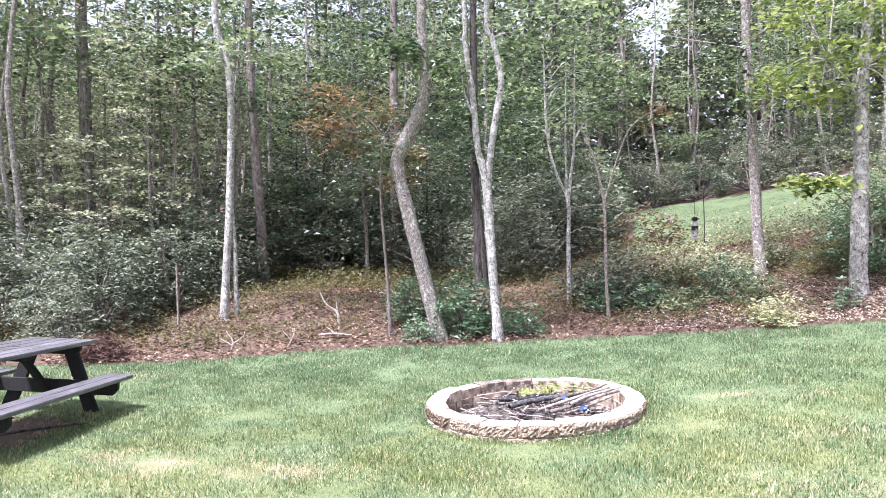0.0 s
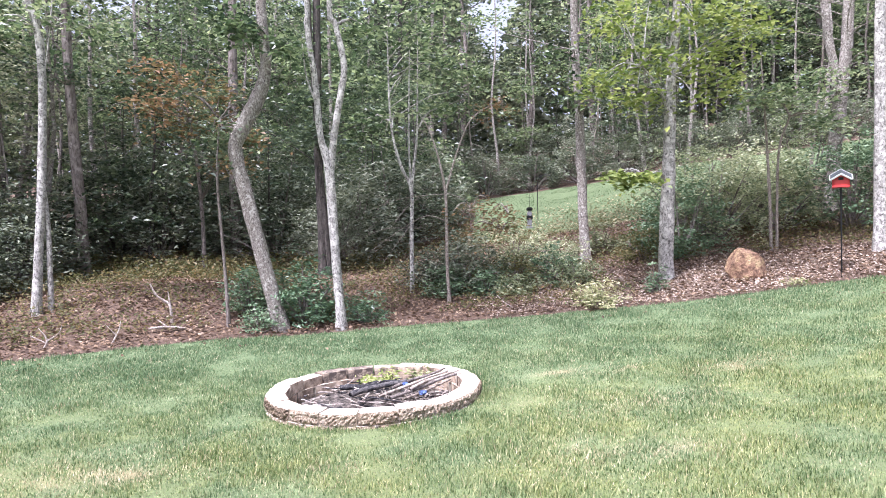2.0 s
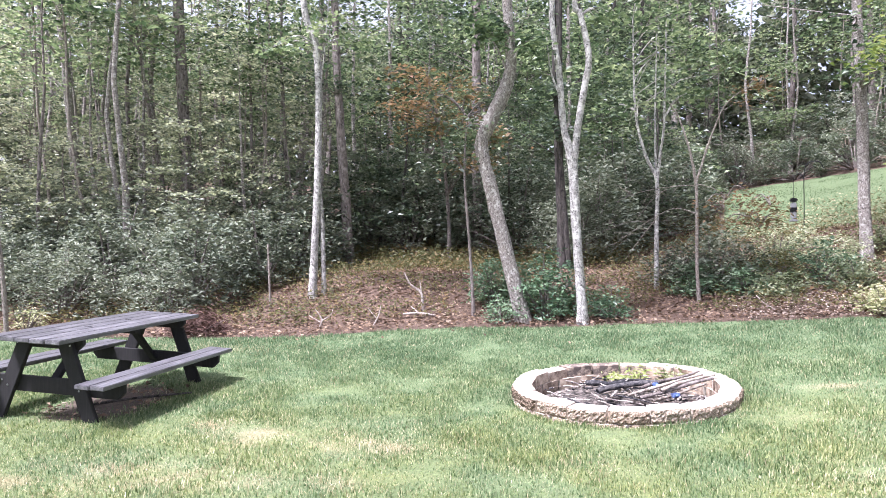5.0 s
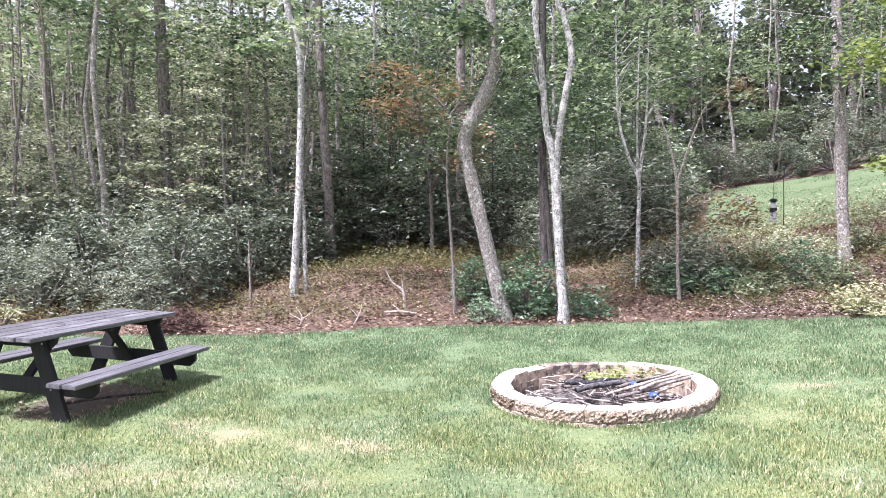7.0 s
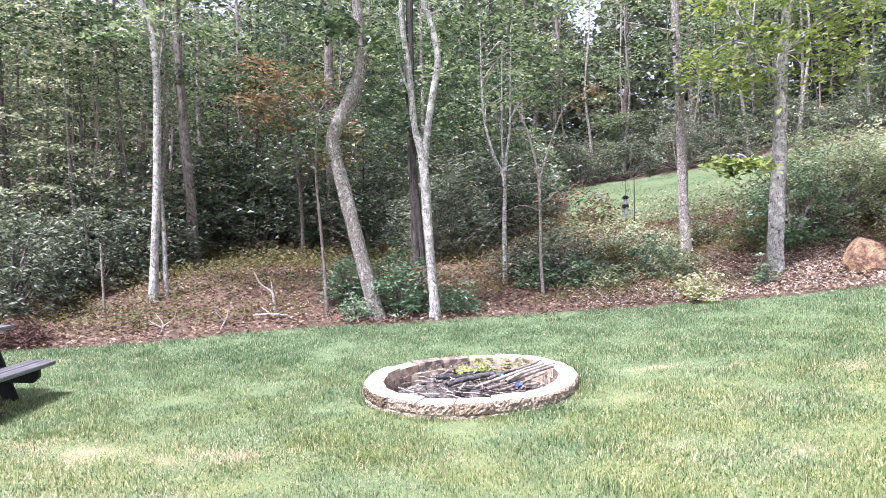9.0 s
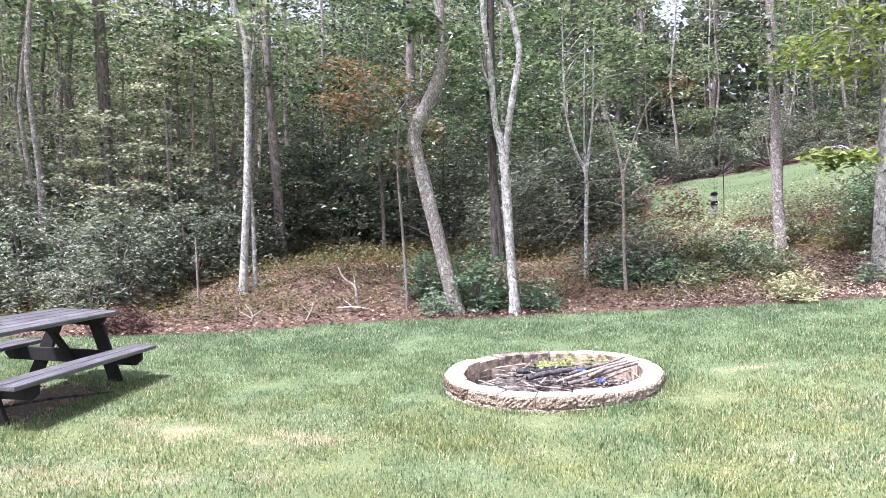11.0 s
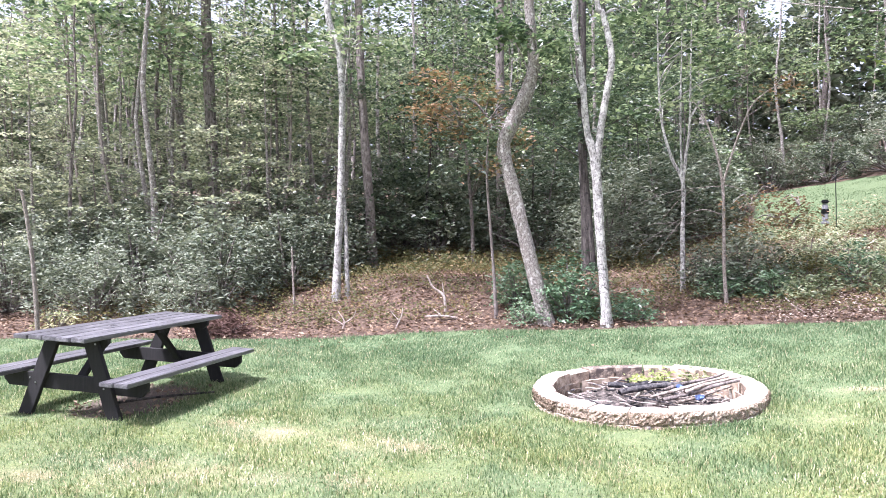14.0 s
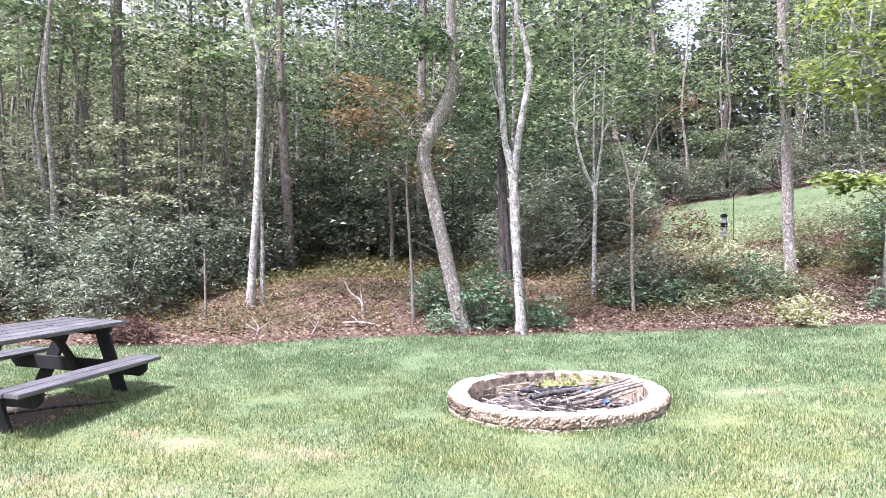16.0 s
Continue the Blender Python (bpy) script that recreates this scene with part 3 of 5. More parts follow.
def main_tree(name, label, base_xy, lines, bark, crown=None, leaf=M_LEAF, extra=(), leaf_size=0.12, seed=1, sides=10, flare=0.28, group="", dx=0.0, slim=1.0):
    """lines: stems as rows of x, y, z, radius in the world; crown: (x, y, z, spread, height, sprays); extra: rows of x, y, z, size, leaves for low sprays."""
    r = np.random.default_rng(seed)
    base_xy = (base_xy[0] + dx, base_xy[1])
    lines = [[(p[0] + dx, p[1], p[2], p[3] * slim) for p in q] for q in lines]
    crown = crown and (crown[0] + dx, *crown[1:])
    extra = [(p[0] + dx, *p[1:]) for p in extra]
    base = (*base_xy, gz(*base_xy) - 0.06)
    ob = thing(name, Matrix.Translation(base), label, "tree", group)
    lines = [list(p) for p in lines]
    first = list(lines[0][0])
    first[2] = min(first[2], base[2])
    lines[0][0] = tuple(first)
    stems = [tube(np.asarray(q, float) - (*base, 0), sides, 5, 0.05, r, flare if k == 0 else 0.0) for k, q in enumerate(lines)]
    pts, twigs, centres = [], [], []
    if crown:
        cx, cy, cz, spread, height, count = crown
        ang, rad = r.uniform(0, 2 * np.pi, count), spread * np.sqrt(r.uniform(0.02, 1, count))
        zz = cz + height * r.uniform(0, 1, count)
        k = 1 - 0.5 * (zz - cz) / height
        centres = np.stack([cx + np.cos(ang) * rad * k, cy + np.sin(ang) * rad * k, zz], 1)
        pts.append(spray_points(centres, 42, 0.42, r))
        top = max(lines, key=lambda q: q[-1][2])
        twigs += limbs_to(centres, top, r, 0.013)
    for x, y, z, size, n in extra:
        sub = np.array([(x, y, z)]) + r.normal(0, 0.55, (5, 3)) * (size, size, size * 0.5)
        pts.append(spray_points(sub, max(1, n // 3), size * 0.55, r, 0.3))
        near = min((q for p in lines for q in p), key=lambda q: (q[0] - x) ** 2 + (q[1] - y) ** 2 + (q[2] - z) ** 2 + (9 if q[2] > z + 0.3 else 0))
        for c2 in sub[:3]:
            mid2 = (np.array(near[:3]) + c2) / 2 + (0, 0, 0.12)
            twigs.append(tube([(*near[:3], 0.016), (*mid2, 0.011), (*c2, 0.005)], 5, 3))
    v2, f2 = joined(stems + [(v3 - base, f3) for v3, f3 in twigs])
    child("trunk", raw_mesh("trunk", v2, f2, bark, True), ob)
    if pts:
        v2, f2 = leaf_arrays(np.vstack(pts) - base, leaf_size, r, 0.5, 1.6, 0.2)
        child("crown", raw_mesh("crown", v2, f2, leaf), ob)
    return ob


def bare_twigs():
    """Fine side twigs along the bare sapling's drooping branches."""
    r = np.random.default_rng(77)
    out = []
    for a, b2 in (((2.6, 11.35, 2.44), (1.5, 11.5, 2.25)), ((2.6, 11.35, 2.02), (1.4, 11.53, 1.5)), ((2.7, 11.3, 2.44), (3.3, 11.2, 2.0)), ((2.6, 11.34, 2.6), (2.4, 11.39, 3.5)), ((2.75, 11.3, 2.8), (3.4, 11.15, 3.9))):
        a, b2 = np.array(a), np.array(b2)
        for t in r.uniform(0.15, 1, 9):
            p = a + (b2 - a) * t
            d = np.array([np.sign(b2[0] - a[0]) * r.uniform(0.1, 0.4), r.normal(0, 0.2), r.normal(-0.08, 0.16)])
            out.append([(*p, 0.004), (*(p + d * 0.5 + (0, 0, 0.02)), 0.003), (*(p + d), 0.0015)])
    return out


# next three trees: unseen high crowns, added forward of the trunks to shade the lawn's edge
# two pale trunks from one root
main_tree("birch_tree", "slender pale-barked tree with a thin second stem", (-3.82, 11.51),
          [[(-3.85, 11.51, 0.4, 0.1), (-3.81, 11.52, 1.4, 0.078), (-3.76, 11.53, 2.4, 0.078), (-3.73, 11.54, 4.12, 0.072), (-3.78, 11.52, 5.01, 0.075), (-3.94, 11.47, 5.49, 0.07), (-3.98, 11.46, 6.2, 0.065), (-3.9, 11.4, 8.5, 0.05), (-3.7, 11.3, 12, 0.02)],
           [(-3.66, 11.6, 0.5, 0.06), (-3.67, 11.58, 1.3, 0.05), (-3.69, 11.56, 2.1, 0.04), (-3.75, 11.54, 2.7, 0.03)],
           [(-3.72, 11.54, 4.1, 0.014), (-3.6, 11.5, 5.0, 0.012), (-3.5, 11.5, 6.2, 0.01)]],
          M_BIRCH, (-3.8, 9.8, 7.4, 2.2, 4.5, 34), M_LEAF, [(-3.3, 11.4, 5.1, 0.35, 130), (-4.2, 11.4, 5.0, 0.3, 60)], seed=11, slim=0.84)
main_tree("crooked_tree", "grey-barked leaning tree with a crooked bend", (-0.05, 10.41),
          [[(-0.02, 10.41, 0.2, 0.15), (-0.06, 10.41, 0.36, 0.135), (-0.32, 10.4, 1.4, 0.128), (-0.56, 10.39, 2.41, 0.125), (-0.69, 10.38, 3.0, 0.12), (-0.6, 10.39, 3.3, 0.135), (-0.35, 10.4, 3.82, 0.13), (-0.24, 10.41, 4.24, 0.1), (-0.28, 10.4, 4.89, 0.092), (-0.29, 10.4, 5.6, 0.085), (-0.2, 10.5, 8.5, 0.06), (0.1, 10.6, 12, 0.02)],
           [(-0.3, 10.4, 4.15, 0.02), (-0.5, 10.45, 4.6, 0.016), (-0.8, 10.4, 5.0, 0.01)]],
          M_GREYBARK, (-0.4, 8.9, 7.2, 2.3, 4.8, 38), M_LEAF, [(-0.75, 10.2, 4.75, 0.4, 230), (0.05, 10.2, 4.45, 0.28, 90), (-0.95, 10.8, 3.3, 0.3, 60)], seed=12, dx=-0.06, slim=0.86)
main_tree("forked_birch_tree", "white-barked tree forked in two upright limbs", (0.79, 10.25),
          [[(0.8, 10.25, 0.25, 0.1), (0.78, 10.25, 0.6, 0.088), (0.72, 10.26, 1.41, 0.086), (0.64, 10.26, 2.67, 0.085), (0.51, 10.27, 3.25, 0.062), (0.45, 10.27, 4.0, 0.056), (0.34, 10.27, 4.82, 0.05), (0.33, 10.27, 5.4, 0.045), (0.2, 10.3, 8, 0.035), (0.1, 10.4, 11, 0.015)],
           [(0.645, 10.26, 2.55, 0.07), (0.72, 10.26, 3.24, 0.065), (0.81, 10.25, 3.8, 0.062), (0.88, 10.25, 4.27, 0.06), (0.76, 10.25, 4.9, 0.056), (0.67, 10.26, 5.3, 0.05), (0.8, 10.2, 8, 0.035), (1.0, 10.2, 11, 0.015)],
           [(0.46, 10.27, 3.7, 0.02), (0.32, 10.27, 4.1, 0.016), (0.26, 10.27, 4.6, 0.01)]],
          M_BIRCH, (1.2, 8.8, 7.4, 2.3, 4.2, 36), M_LEAF, [(1.2, 10.6, 4.9, 0.3, 60)], seed=13, dx=-0.02, slim=0.82)
main_tree("tree", "brown-barked straight tree at the forest's edge", (-4.11, 15.03),
          [[(-4.11, 15.03, 0.7, 0.17), (-4.15, 15.02, 1.8, 0.15), (-4.23, 15.0, 3.11, 0.135), (-4.34, 14.97, 4.87, 0.12), (-4.4, 14.96, 6.5, 0.11), (-4.5, 15, 10, 0.08), (-4.4, 15, 14, 0.03)]],
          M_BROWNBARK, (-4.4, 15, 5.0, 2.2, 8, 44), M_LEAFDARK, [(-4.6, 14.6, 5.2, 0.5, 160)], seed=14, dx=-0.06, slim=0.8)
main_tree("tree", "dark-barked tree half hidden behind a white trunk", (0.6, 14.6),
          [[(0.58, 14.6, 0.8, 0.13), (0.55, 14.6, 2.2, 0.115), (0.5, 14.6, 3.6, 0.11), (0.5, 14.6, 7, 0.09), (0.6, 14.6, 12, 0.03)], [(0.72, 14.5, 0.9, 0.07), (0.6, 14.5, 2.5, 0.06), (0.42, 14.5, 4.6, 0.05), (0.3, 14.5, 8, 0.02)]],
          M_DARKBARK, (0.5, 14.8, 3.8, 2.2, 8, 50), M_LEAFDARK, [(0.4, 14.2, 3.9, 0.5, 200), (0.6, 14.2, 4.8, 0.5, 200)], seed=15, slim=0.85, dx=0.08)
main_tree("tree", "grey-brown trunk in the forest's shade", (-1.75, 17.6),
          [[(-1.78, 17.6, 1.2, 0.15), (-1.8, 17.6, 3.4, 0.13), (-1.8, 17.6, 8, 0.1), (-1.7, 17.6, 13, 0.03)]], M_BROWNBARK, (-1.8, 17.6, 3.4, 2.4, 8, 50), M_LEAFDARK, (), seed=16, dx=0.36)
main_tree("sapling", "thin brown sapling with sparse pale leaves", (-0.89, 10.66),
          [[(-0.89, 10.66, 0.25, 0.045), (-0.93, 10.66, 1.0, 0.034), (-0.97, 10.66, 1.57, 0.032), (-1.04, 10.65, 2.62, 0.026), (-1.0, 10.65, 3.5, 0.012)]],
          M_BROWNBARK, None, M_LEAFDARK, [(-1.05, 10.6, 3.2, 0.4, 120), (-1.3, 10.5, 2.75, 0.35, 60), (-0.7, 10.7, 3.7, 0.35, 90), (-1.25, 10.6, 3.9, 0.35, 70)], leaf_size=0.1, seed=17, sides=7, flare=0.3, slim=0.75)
main_tree("sapling", "grey young tree splitting into upright stems", (2.21, 12.33),
          [[(2.21, 12.33, 0.55, 0.06), (2.21, 12.33, 1.82, 0.052), (2.21, 12.33, 2.62, 0.047), (2.03, 12.36, 3.05, 0.038), (1.85, 12.39, 3.86, 0.03), (1.8, 12.4, 5.5, 0.015)],
           [(2.21, 12.33, 2.55, 0.04), (2.27, 12.32, 3.1, 0.034), (2.33, 12.31, 3.69, 0.028), (2.36, 12.3, 5.5, 0.012)], [(2.2, 12.33, 2.6, 0.03), (2.18, 12.34, 3.69, 0.024), (2.2, 12.3, 5.2, 0.01)]],
          M_BIRCH, (2.1, 12.4, 4.3, 1.4, 2.2, 26), M_LEAF, [(1.7, 12.3, 3.9, 0.4, 90), (2.7, 12.3, 4.1, 0.4, 90)], seed=18, sides=8, slim=0.75)
main_tree("bare_sapling", "mostly bare forked sapling with drooping twigs", (2.69, 11.32),
          [[(2.7, 11.32, 0.45, 0.042), (2.66, 11.33, 1.2, 0.036), (2.66, 11.33, 1.78, 0.034), (2.64, 11.33, 2.48, 0.033), (2.53, 11.36, 3.08, 0.024), (2.37, 11.39, 3.58, 0.016), (2.2, 11.42, 3.85, 0.006)],
           [(2.64, 11.33, 2.45, 0.028), (2.78, 11.3, 2.95, 0.022), (2.92, 11.27, 3.37, 0.018), (3.08, 11.23, 3.72, 0.014), (3.37, 11.15, 3.94, 0.01), (3.62, 11.1, 3.98, 0.004)],
           [(2.64, 11.33, 2.44, 0.011), (2.33, 11.4, 2.43, 0.009), (1.84, 11.48, 2.36, 0.006), (1.4, 11.5, 2.2, 0.003)],
           [(2.64, 11.33, 2.46, 0.011), (2.82, 11.29, 2.41, 0.009), (3.04, 11.24, 2.28, 0.006), (3.3, 11.2, 1.98, 0.003)],
           [(2.66, 11.33, 1.98, 0.012), (2.32, 11.4, 2.07, 0.01), (1.93, 11.47, 1.87, 0.008), (1.33, 11.54, 1.45, 0.004)],
           [(2.1, 11.44, 1.98, 0.009), (1.8, 11.4, 1.6, 0.007), (1.55, 11.4, 1.25, 0.004)], [(1.93, 11.47, 1.87, 0.008), (1.6, 11.6, 1.85, 0.006), (1.2, 11.7, 1.7, 0.003)],
           [(2.2, 11.42, 2.4, 0.006), (1.9, 11.3, 2.15, 0.004), (1.6, 11.2, 1.75, 0.002)], [(3.04, 11.24, 2.28, 0.006), (3.35, 11.15, 2.3, 0.004), (3.7, 11.1, 2.1, 0.002)]] + bare_twigs(),
          M_TWIG, None, M_LEAFRUST, [(3.35, 11.4, 1.9, 0.35, 120), (3.6, 11.3, 2.15, 0.3, 100), (3.5, 11.1, 3.9, 0.3, 80), (3.15, 11.4, 2.2, 0.3, 60), (3.75, 11.3, 1.85, 0.25, 70)], leaf_size=0.075, seed=19, sides=7, flare=0.3, slim=0.78)
# its crown is enlarged, mostly above the view, to shade the hillside
main_tree("tree", "straight grey-brown tree beside the hillside", (5.79, 12.8),
          [[(5.8, 12.8, 0.9, 0.15), (5.79, 12.8, 1.4, 0.122), (5.75, 12.82, 2.39, 0.112), (5.71, 12.84, 4.15, 0.102), (5.65, 12.86, 5.31, 0.095), (5.62, 12.87, 7, 0.085), (5.6, 12.9, 13, 0.03)]],
          M_GREYBARK, (5.8, 13.4, 6.8, 3.0, 5.5, 80), M_LEAF, [(6.2, 12.6, 4.9, 0.5, 120), (5.2, 12.7, 5.4, 0.4, 80), (5.4, 12.5, 4.4, 0.35, 70)], seed=20, dx=0.1, slim=0.88)
main_tree("maple_tree", "pale grey lichened trunk with bright yellow-green leaves", (6.25, 10.54),
          [[(6.25, 10.54, 0.7, 0.165), (6.26, 10.53, 1.4, 0.145), (6.29, 10.51, 2.42, 0.138), (6.33, 10.49, 3.59, 0.118), (6.36, 10.47, 4.45, 0.095), (6.45, 10.42, 5.6, 0.085), (6.5, 10.4, 8, 0.06), (6.4, 10.4, 11, 0.02)],
           [(6.33, 10.49, 3.6, 0.03), (6.0, 10.2, 4.1, 0.024), (5.5, 9.9, 4.4, 0.014)], [(6.3, 10.5, 2.55, 0.018), (5.95, 10.2, 2.75, 0.014), (5.55, 10.0, 2.62, 0.008)]],
          M_BIRCH, (6.0, 9.2, 6.0, 2.3, 4.5, 40), M_LEAFBRIGHT,
          [(5.8, 10.3, 4.75, 0.5, 150), (6.9, 10.1, 4.7, 0.5, 150), (5.2, 10.2, 4.35, 0.45, 120), (5.7, 10.5, 4.0, 0.4, 90), (7.0, 10.2, 4.2, 0.4, 90), (5.55, 10.1, 2.68, 0.26, 130), (5.25, 10.1, 2.6, 0.2, 70), (5.5, 10.2, 5.3, 0.5, 150), (7.3, 9.9, 5.2, 0.5, 150), (6.3, 9.9, 5.3, 0.5, 150)], leaf_size=0.13, seed=21, dx=0.11, slim=0.88)
main_tree("tree", "twin-trunked grey tree behind the laurel bushes", (11.55, 12.5),
          [[(11.55, 12.55, 2.0, 0.17), (11.6, 12.5, 3.42, 0.14), (11.68, 12.44, 4.28, 0.14), (11.75, 12.37, 5.28, 0.12), (11.83, 12.3, 6.6, 0.11), (12, 12.2, 12, 0.03)], [(11.66, 12.45, 4.2, 0.1), (11.62, 12.48, 5.3, 0.09), (11.45, 12.55, 6.66, 0.08), (11.2, 12.6, 11, 0.02)]],
          M_GREYBARK, (11.9, 12.8, 6.6, 2.8, 5, 60), M_LEAF, [(11.2, 12, 5.0, 0.5, 160), (12.2, 11.8, 5.4, 0.5, 120)], seed=22)
main_tree("birch_tree", "pale straight birch beside the bird feeder", (9.36, 9.26),
          [[(9.36, 9.26, 1.1, 0.12), (9.38, 9.25, 2.4, 0.1), (9.4, 9.24, 5.4, 0.085), (9.4, 9.2, 10, 0.03)]], M_BIRCH, (9.4, 9.2, 6.4, 1.5, 3.5, 20), M_LEAF, (), seed=23, dx=0.12)
main_tree("sapling", "pair of thin pale sapling stems", (8.73, 10.99),
          [[(8.71, 11.0, 1.2, 0.033), (8.69, 11.03, 2.71, 0.028), (8.64, 11.06, 4.05, 0.02), (8.57, 11.07, 5.13, 0.009)], [(8.79, 10.96, 1.2, 0.03), (8.82, 10.93, 3.16, 0.022), (8.97, 10.81, 3.88, 0.017), (9.12, 10.7, 4.76, 0.008)]],
          M_TWIG, None, M_LEAF, [(8.47, 10.9, 4.29, 0.4, 150), (9.12, 10.7, 4.2, 0.4, 150), (9.4, 10.6, 3.64, 0.36, 100)], dx=0.12, seed=24, sides=7, flare=0.2)
main_tree("beech_sapling", "young tree with arching rust-brown leaves", (-1.9, 15.6),
          [[(-1.9, 15.6, 1.1, 0.05), (-1.95, 15.5, 2.6, 0.04), (-2.1, 15.2, 4.2, 0.03), (-2.4, 14.9, 5.6, 0.012)], [(-2.05, 15.3, 3.8, 0.02), (-1.5, 14.6, 4.4, 0.015), (-0.9, 14.2, 3.9, 0.006)]],
          M_BROWNBARK, None, M_LEAFRUST, [(-2.3, 14.9, 5.2, 0.6, 260), (-1.6, 14.6, 4.6, 0.5, 240), (-1.1, 14.3, 4.0, 0.45, 200), (-2.0, 14.8, 4.1, 0.5, 160), (-1.3, 14.4, 3.3, 0.45, 150), (-2.7, 14.8, 4.6, 0.5, 160)], seed=31, sides=7, flare=0.2)
# trunks at the forest's left edge
main_tree("tree", "tall slim trunk rising from the rhododendrons", (-10.3, 14.4),
          [[(-10.3, 14.4, 0.8, 0.13), (-10.38, 14.36, 1.76, 0.11), (-10.52, 14.26, 3.57, 0.1), (-10.66, 14.16, 5.81, 0.09), (-10.75, 14.1, 7.5, 0.08), (-10.7, 14, 13, 0.03)]], M_GREYBARK, (-10.7, 14.2, 5.4, 2.6, 7, 54), M_LEAF, (), seed=25)
main_tree("tree", "grey-brown forest trunk among light leaves", (-7.95, 14.7),
          [[(-7.95, 14.7, 0.8, 0.15), (-7.98, 14.69, 3.13, 0.13), (-8.06, 14.65, 5.37, 0.125), (-8.12, 14.62, 7.5, 0.11), (-8, 14.6, 13, 0.03)]], M_BROWNBARK, (-8.1, 14.6, 5.0, 2.6, 7, 54), M_LEAF, (), seed=26)
main_tree("sapling", "leaning thin forest sapling", (-8.2, 14.5), [[(-8.2, 14.5, 0.7, 0.06), (-8.43, 14.44, 2.93, 0.05), (-8.71, 14.27, 4.87, 0.04), (-9.0, 14.1, 7.5, 0.015)]], M_BROWNBARK, (-8.8, 14.2, 4.2, 1.4, 3.5, 26), M_LEAF, (), seed=27)
main_tree("sapling", "thin upright forest sapling", (-6.6, 15.3), [[(-6.6, 15.35, 0.7, 0.045), (-6.64, 15.34, 2.71, 0.038), (-6.71, 15.31, 7.33, 0.025), (-6.7, 15.3, 9, 0.01)]], M_BROWNBARK, (-6.7, 15.3, 4.0, 1.5, 4.5, 30), M_LEAF, (), seed=28)
main_tree("dead_sapling", "short pale broken dead sapling stem", (-7.28, 8.55), [[(-7.28, 8.55, 0.1, 0.035), (-7.33, 8.5, 1.3, 0.03), (-7.42, 8.43, 2.2, 0.026), (-7.48, 8.4, 2.32, 0.018)]], M_TWIG, None, M_LEAF, (), seed=29, sides=7, flare=0.2)
main_tree("dead_sapling", "short pale dead sapling stem", (-4.35, 11.0), [[(-4.33, 11.0, 0.2, 0.022), (-4.36, 11.0, 1.0, 0.018), (-4.38, 11.0, 1.5, 0.012)]], M_TWIG, None, M_LEAF, (), seed=30, sides=6, flare=0.2, dx=-0.08)


def forest_tree(name, label, height, radius, z0, spread, sprays, per, spray, leaf_size, bark, leaf, seed):
    r = np.random.default_rng(seed)
    ob = thing(name, Matrix.Translation((0, 0, 0)), label, "tree", "forest trees")
    sway = np.cumsum(r.normal(0, 0.12, (7, 2)), 0) * min(1, height / 10)
    line = [(*sway[k] * (k > 0), height * k / 6 - 0.15 * (k == 0), radius * (1 - 0.92 * k / 6) * (1.0 if k else 1.25)) for k in range(7)]
    zz = z0 + (height - z0) * r.uniform(0, 1, sprays) ** 1.4
    ang = r.uniform(0, 2 * np.pi, sprays)
    rad = spread * r.uniform(0.15, 1, sprays) * (1 - 0.55 * (zz - z0) / (height - z0))
    ax = np.interp(zz, [p[2] for p in line], [p[0] for p in line])
    ay = np.interp(zz, [p[2] for p in line], [p[1] for p in line])
    centres = np.stack([ax + np.cos(ang) * rad, ay + np.sin(ang) * rad, zz], 1)
    child("trunk", raw_mesh("trunk", *joined([tube(line, 7, 2, 0.05, r, 0.4)] + limbs_to(centres, line, r, radius * 0.22, 3)), bark, True), ob)
    v2, f2 = leaf_arrays(spray_points(centres, per, spray, r, 0.11), leaf_size, r, 0.5, 1.6, 0.15)
    child("crown", raw_mesh("crown", v2, f2, leaf), ob)
    return ob


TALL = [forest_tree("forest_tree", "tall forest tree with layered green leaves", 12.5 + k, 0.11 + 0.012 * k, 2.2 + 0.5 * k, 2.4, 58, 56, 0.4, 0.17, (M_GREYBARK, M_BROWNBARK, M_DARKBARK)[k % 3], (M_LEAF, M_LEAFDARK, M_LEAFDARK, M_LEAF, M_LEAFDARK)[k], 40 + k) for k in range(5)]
TALL_PALE = [forest_tree("forest_tree", "tall forest tree with layered leaves coloured as sunlit", 12 + k, 0.12, 2.6 + 0.5 * k, 2.4, 50, 54, 0.4, 0.16, (M_GREYBARK, M_BROWNBARK, M_GREYBARK)[k], M_LEAFSUNLIT, 50 + k) for k in range(3)]
LOW = [forest_tree("understory_tree", "young understory tree with flat layers of light leaves", 4.0 + 0.9 * k, 0.03 + 0.006 * k, 0.7, 1.6, 42, 48, 0.29, 0.12, (M_BROWNBARK, M_GREYBARK)[k % 2], (M_LEAF, M_LEAF, M_LEAF, M_LEAFDARK, M_LEAF, M_LEAF)[k], 60 + k) for k in range(6)]
PALE = [forest_tree("understory_tree", "young understory tree with layered leaves coloured as sunlit", 4.4 + 1.2 * k, 0.04 + 0.006 * k, 0.7, 1.7, 44, 48, 0.28, 0.12, (M_BROWNBARK, M_GREYBARK)[k % 2], M_LEAFSUNLIT, 95 + k) for k in range(4)]
# the gloom of the forest's middle comes from these trees' leaf colour
DIM = [forest_tree("shade_tree", "young tree with leaves coloured as in the forest's shade", 4.5 + k, 0.05, 0.9, 1.6, 36, 46, 0.4, 0.13, M_DARKBARK, M_LEAFDARK, 90 + k) for k in range(2)]
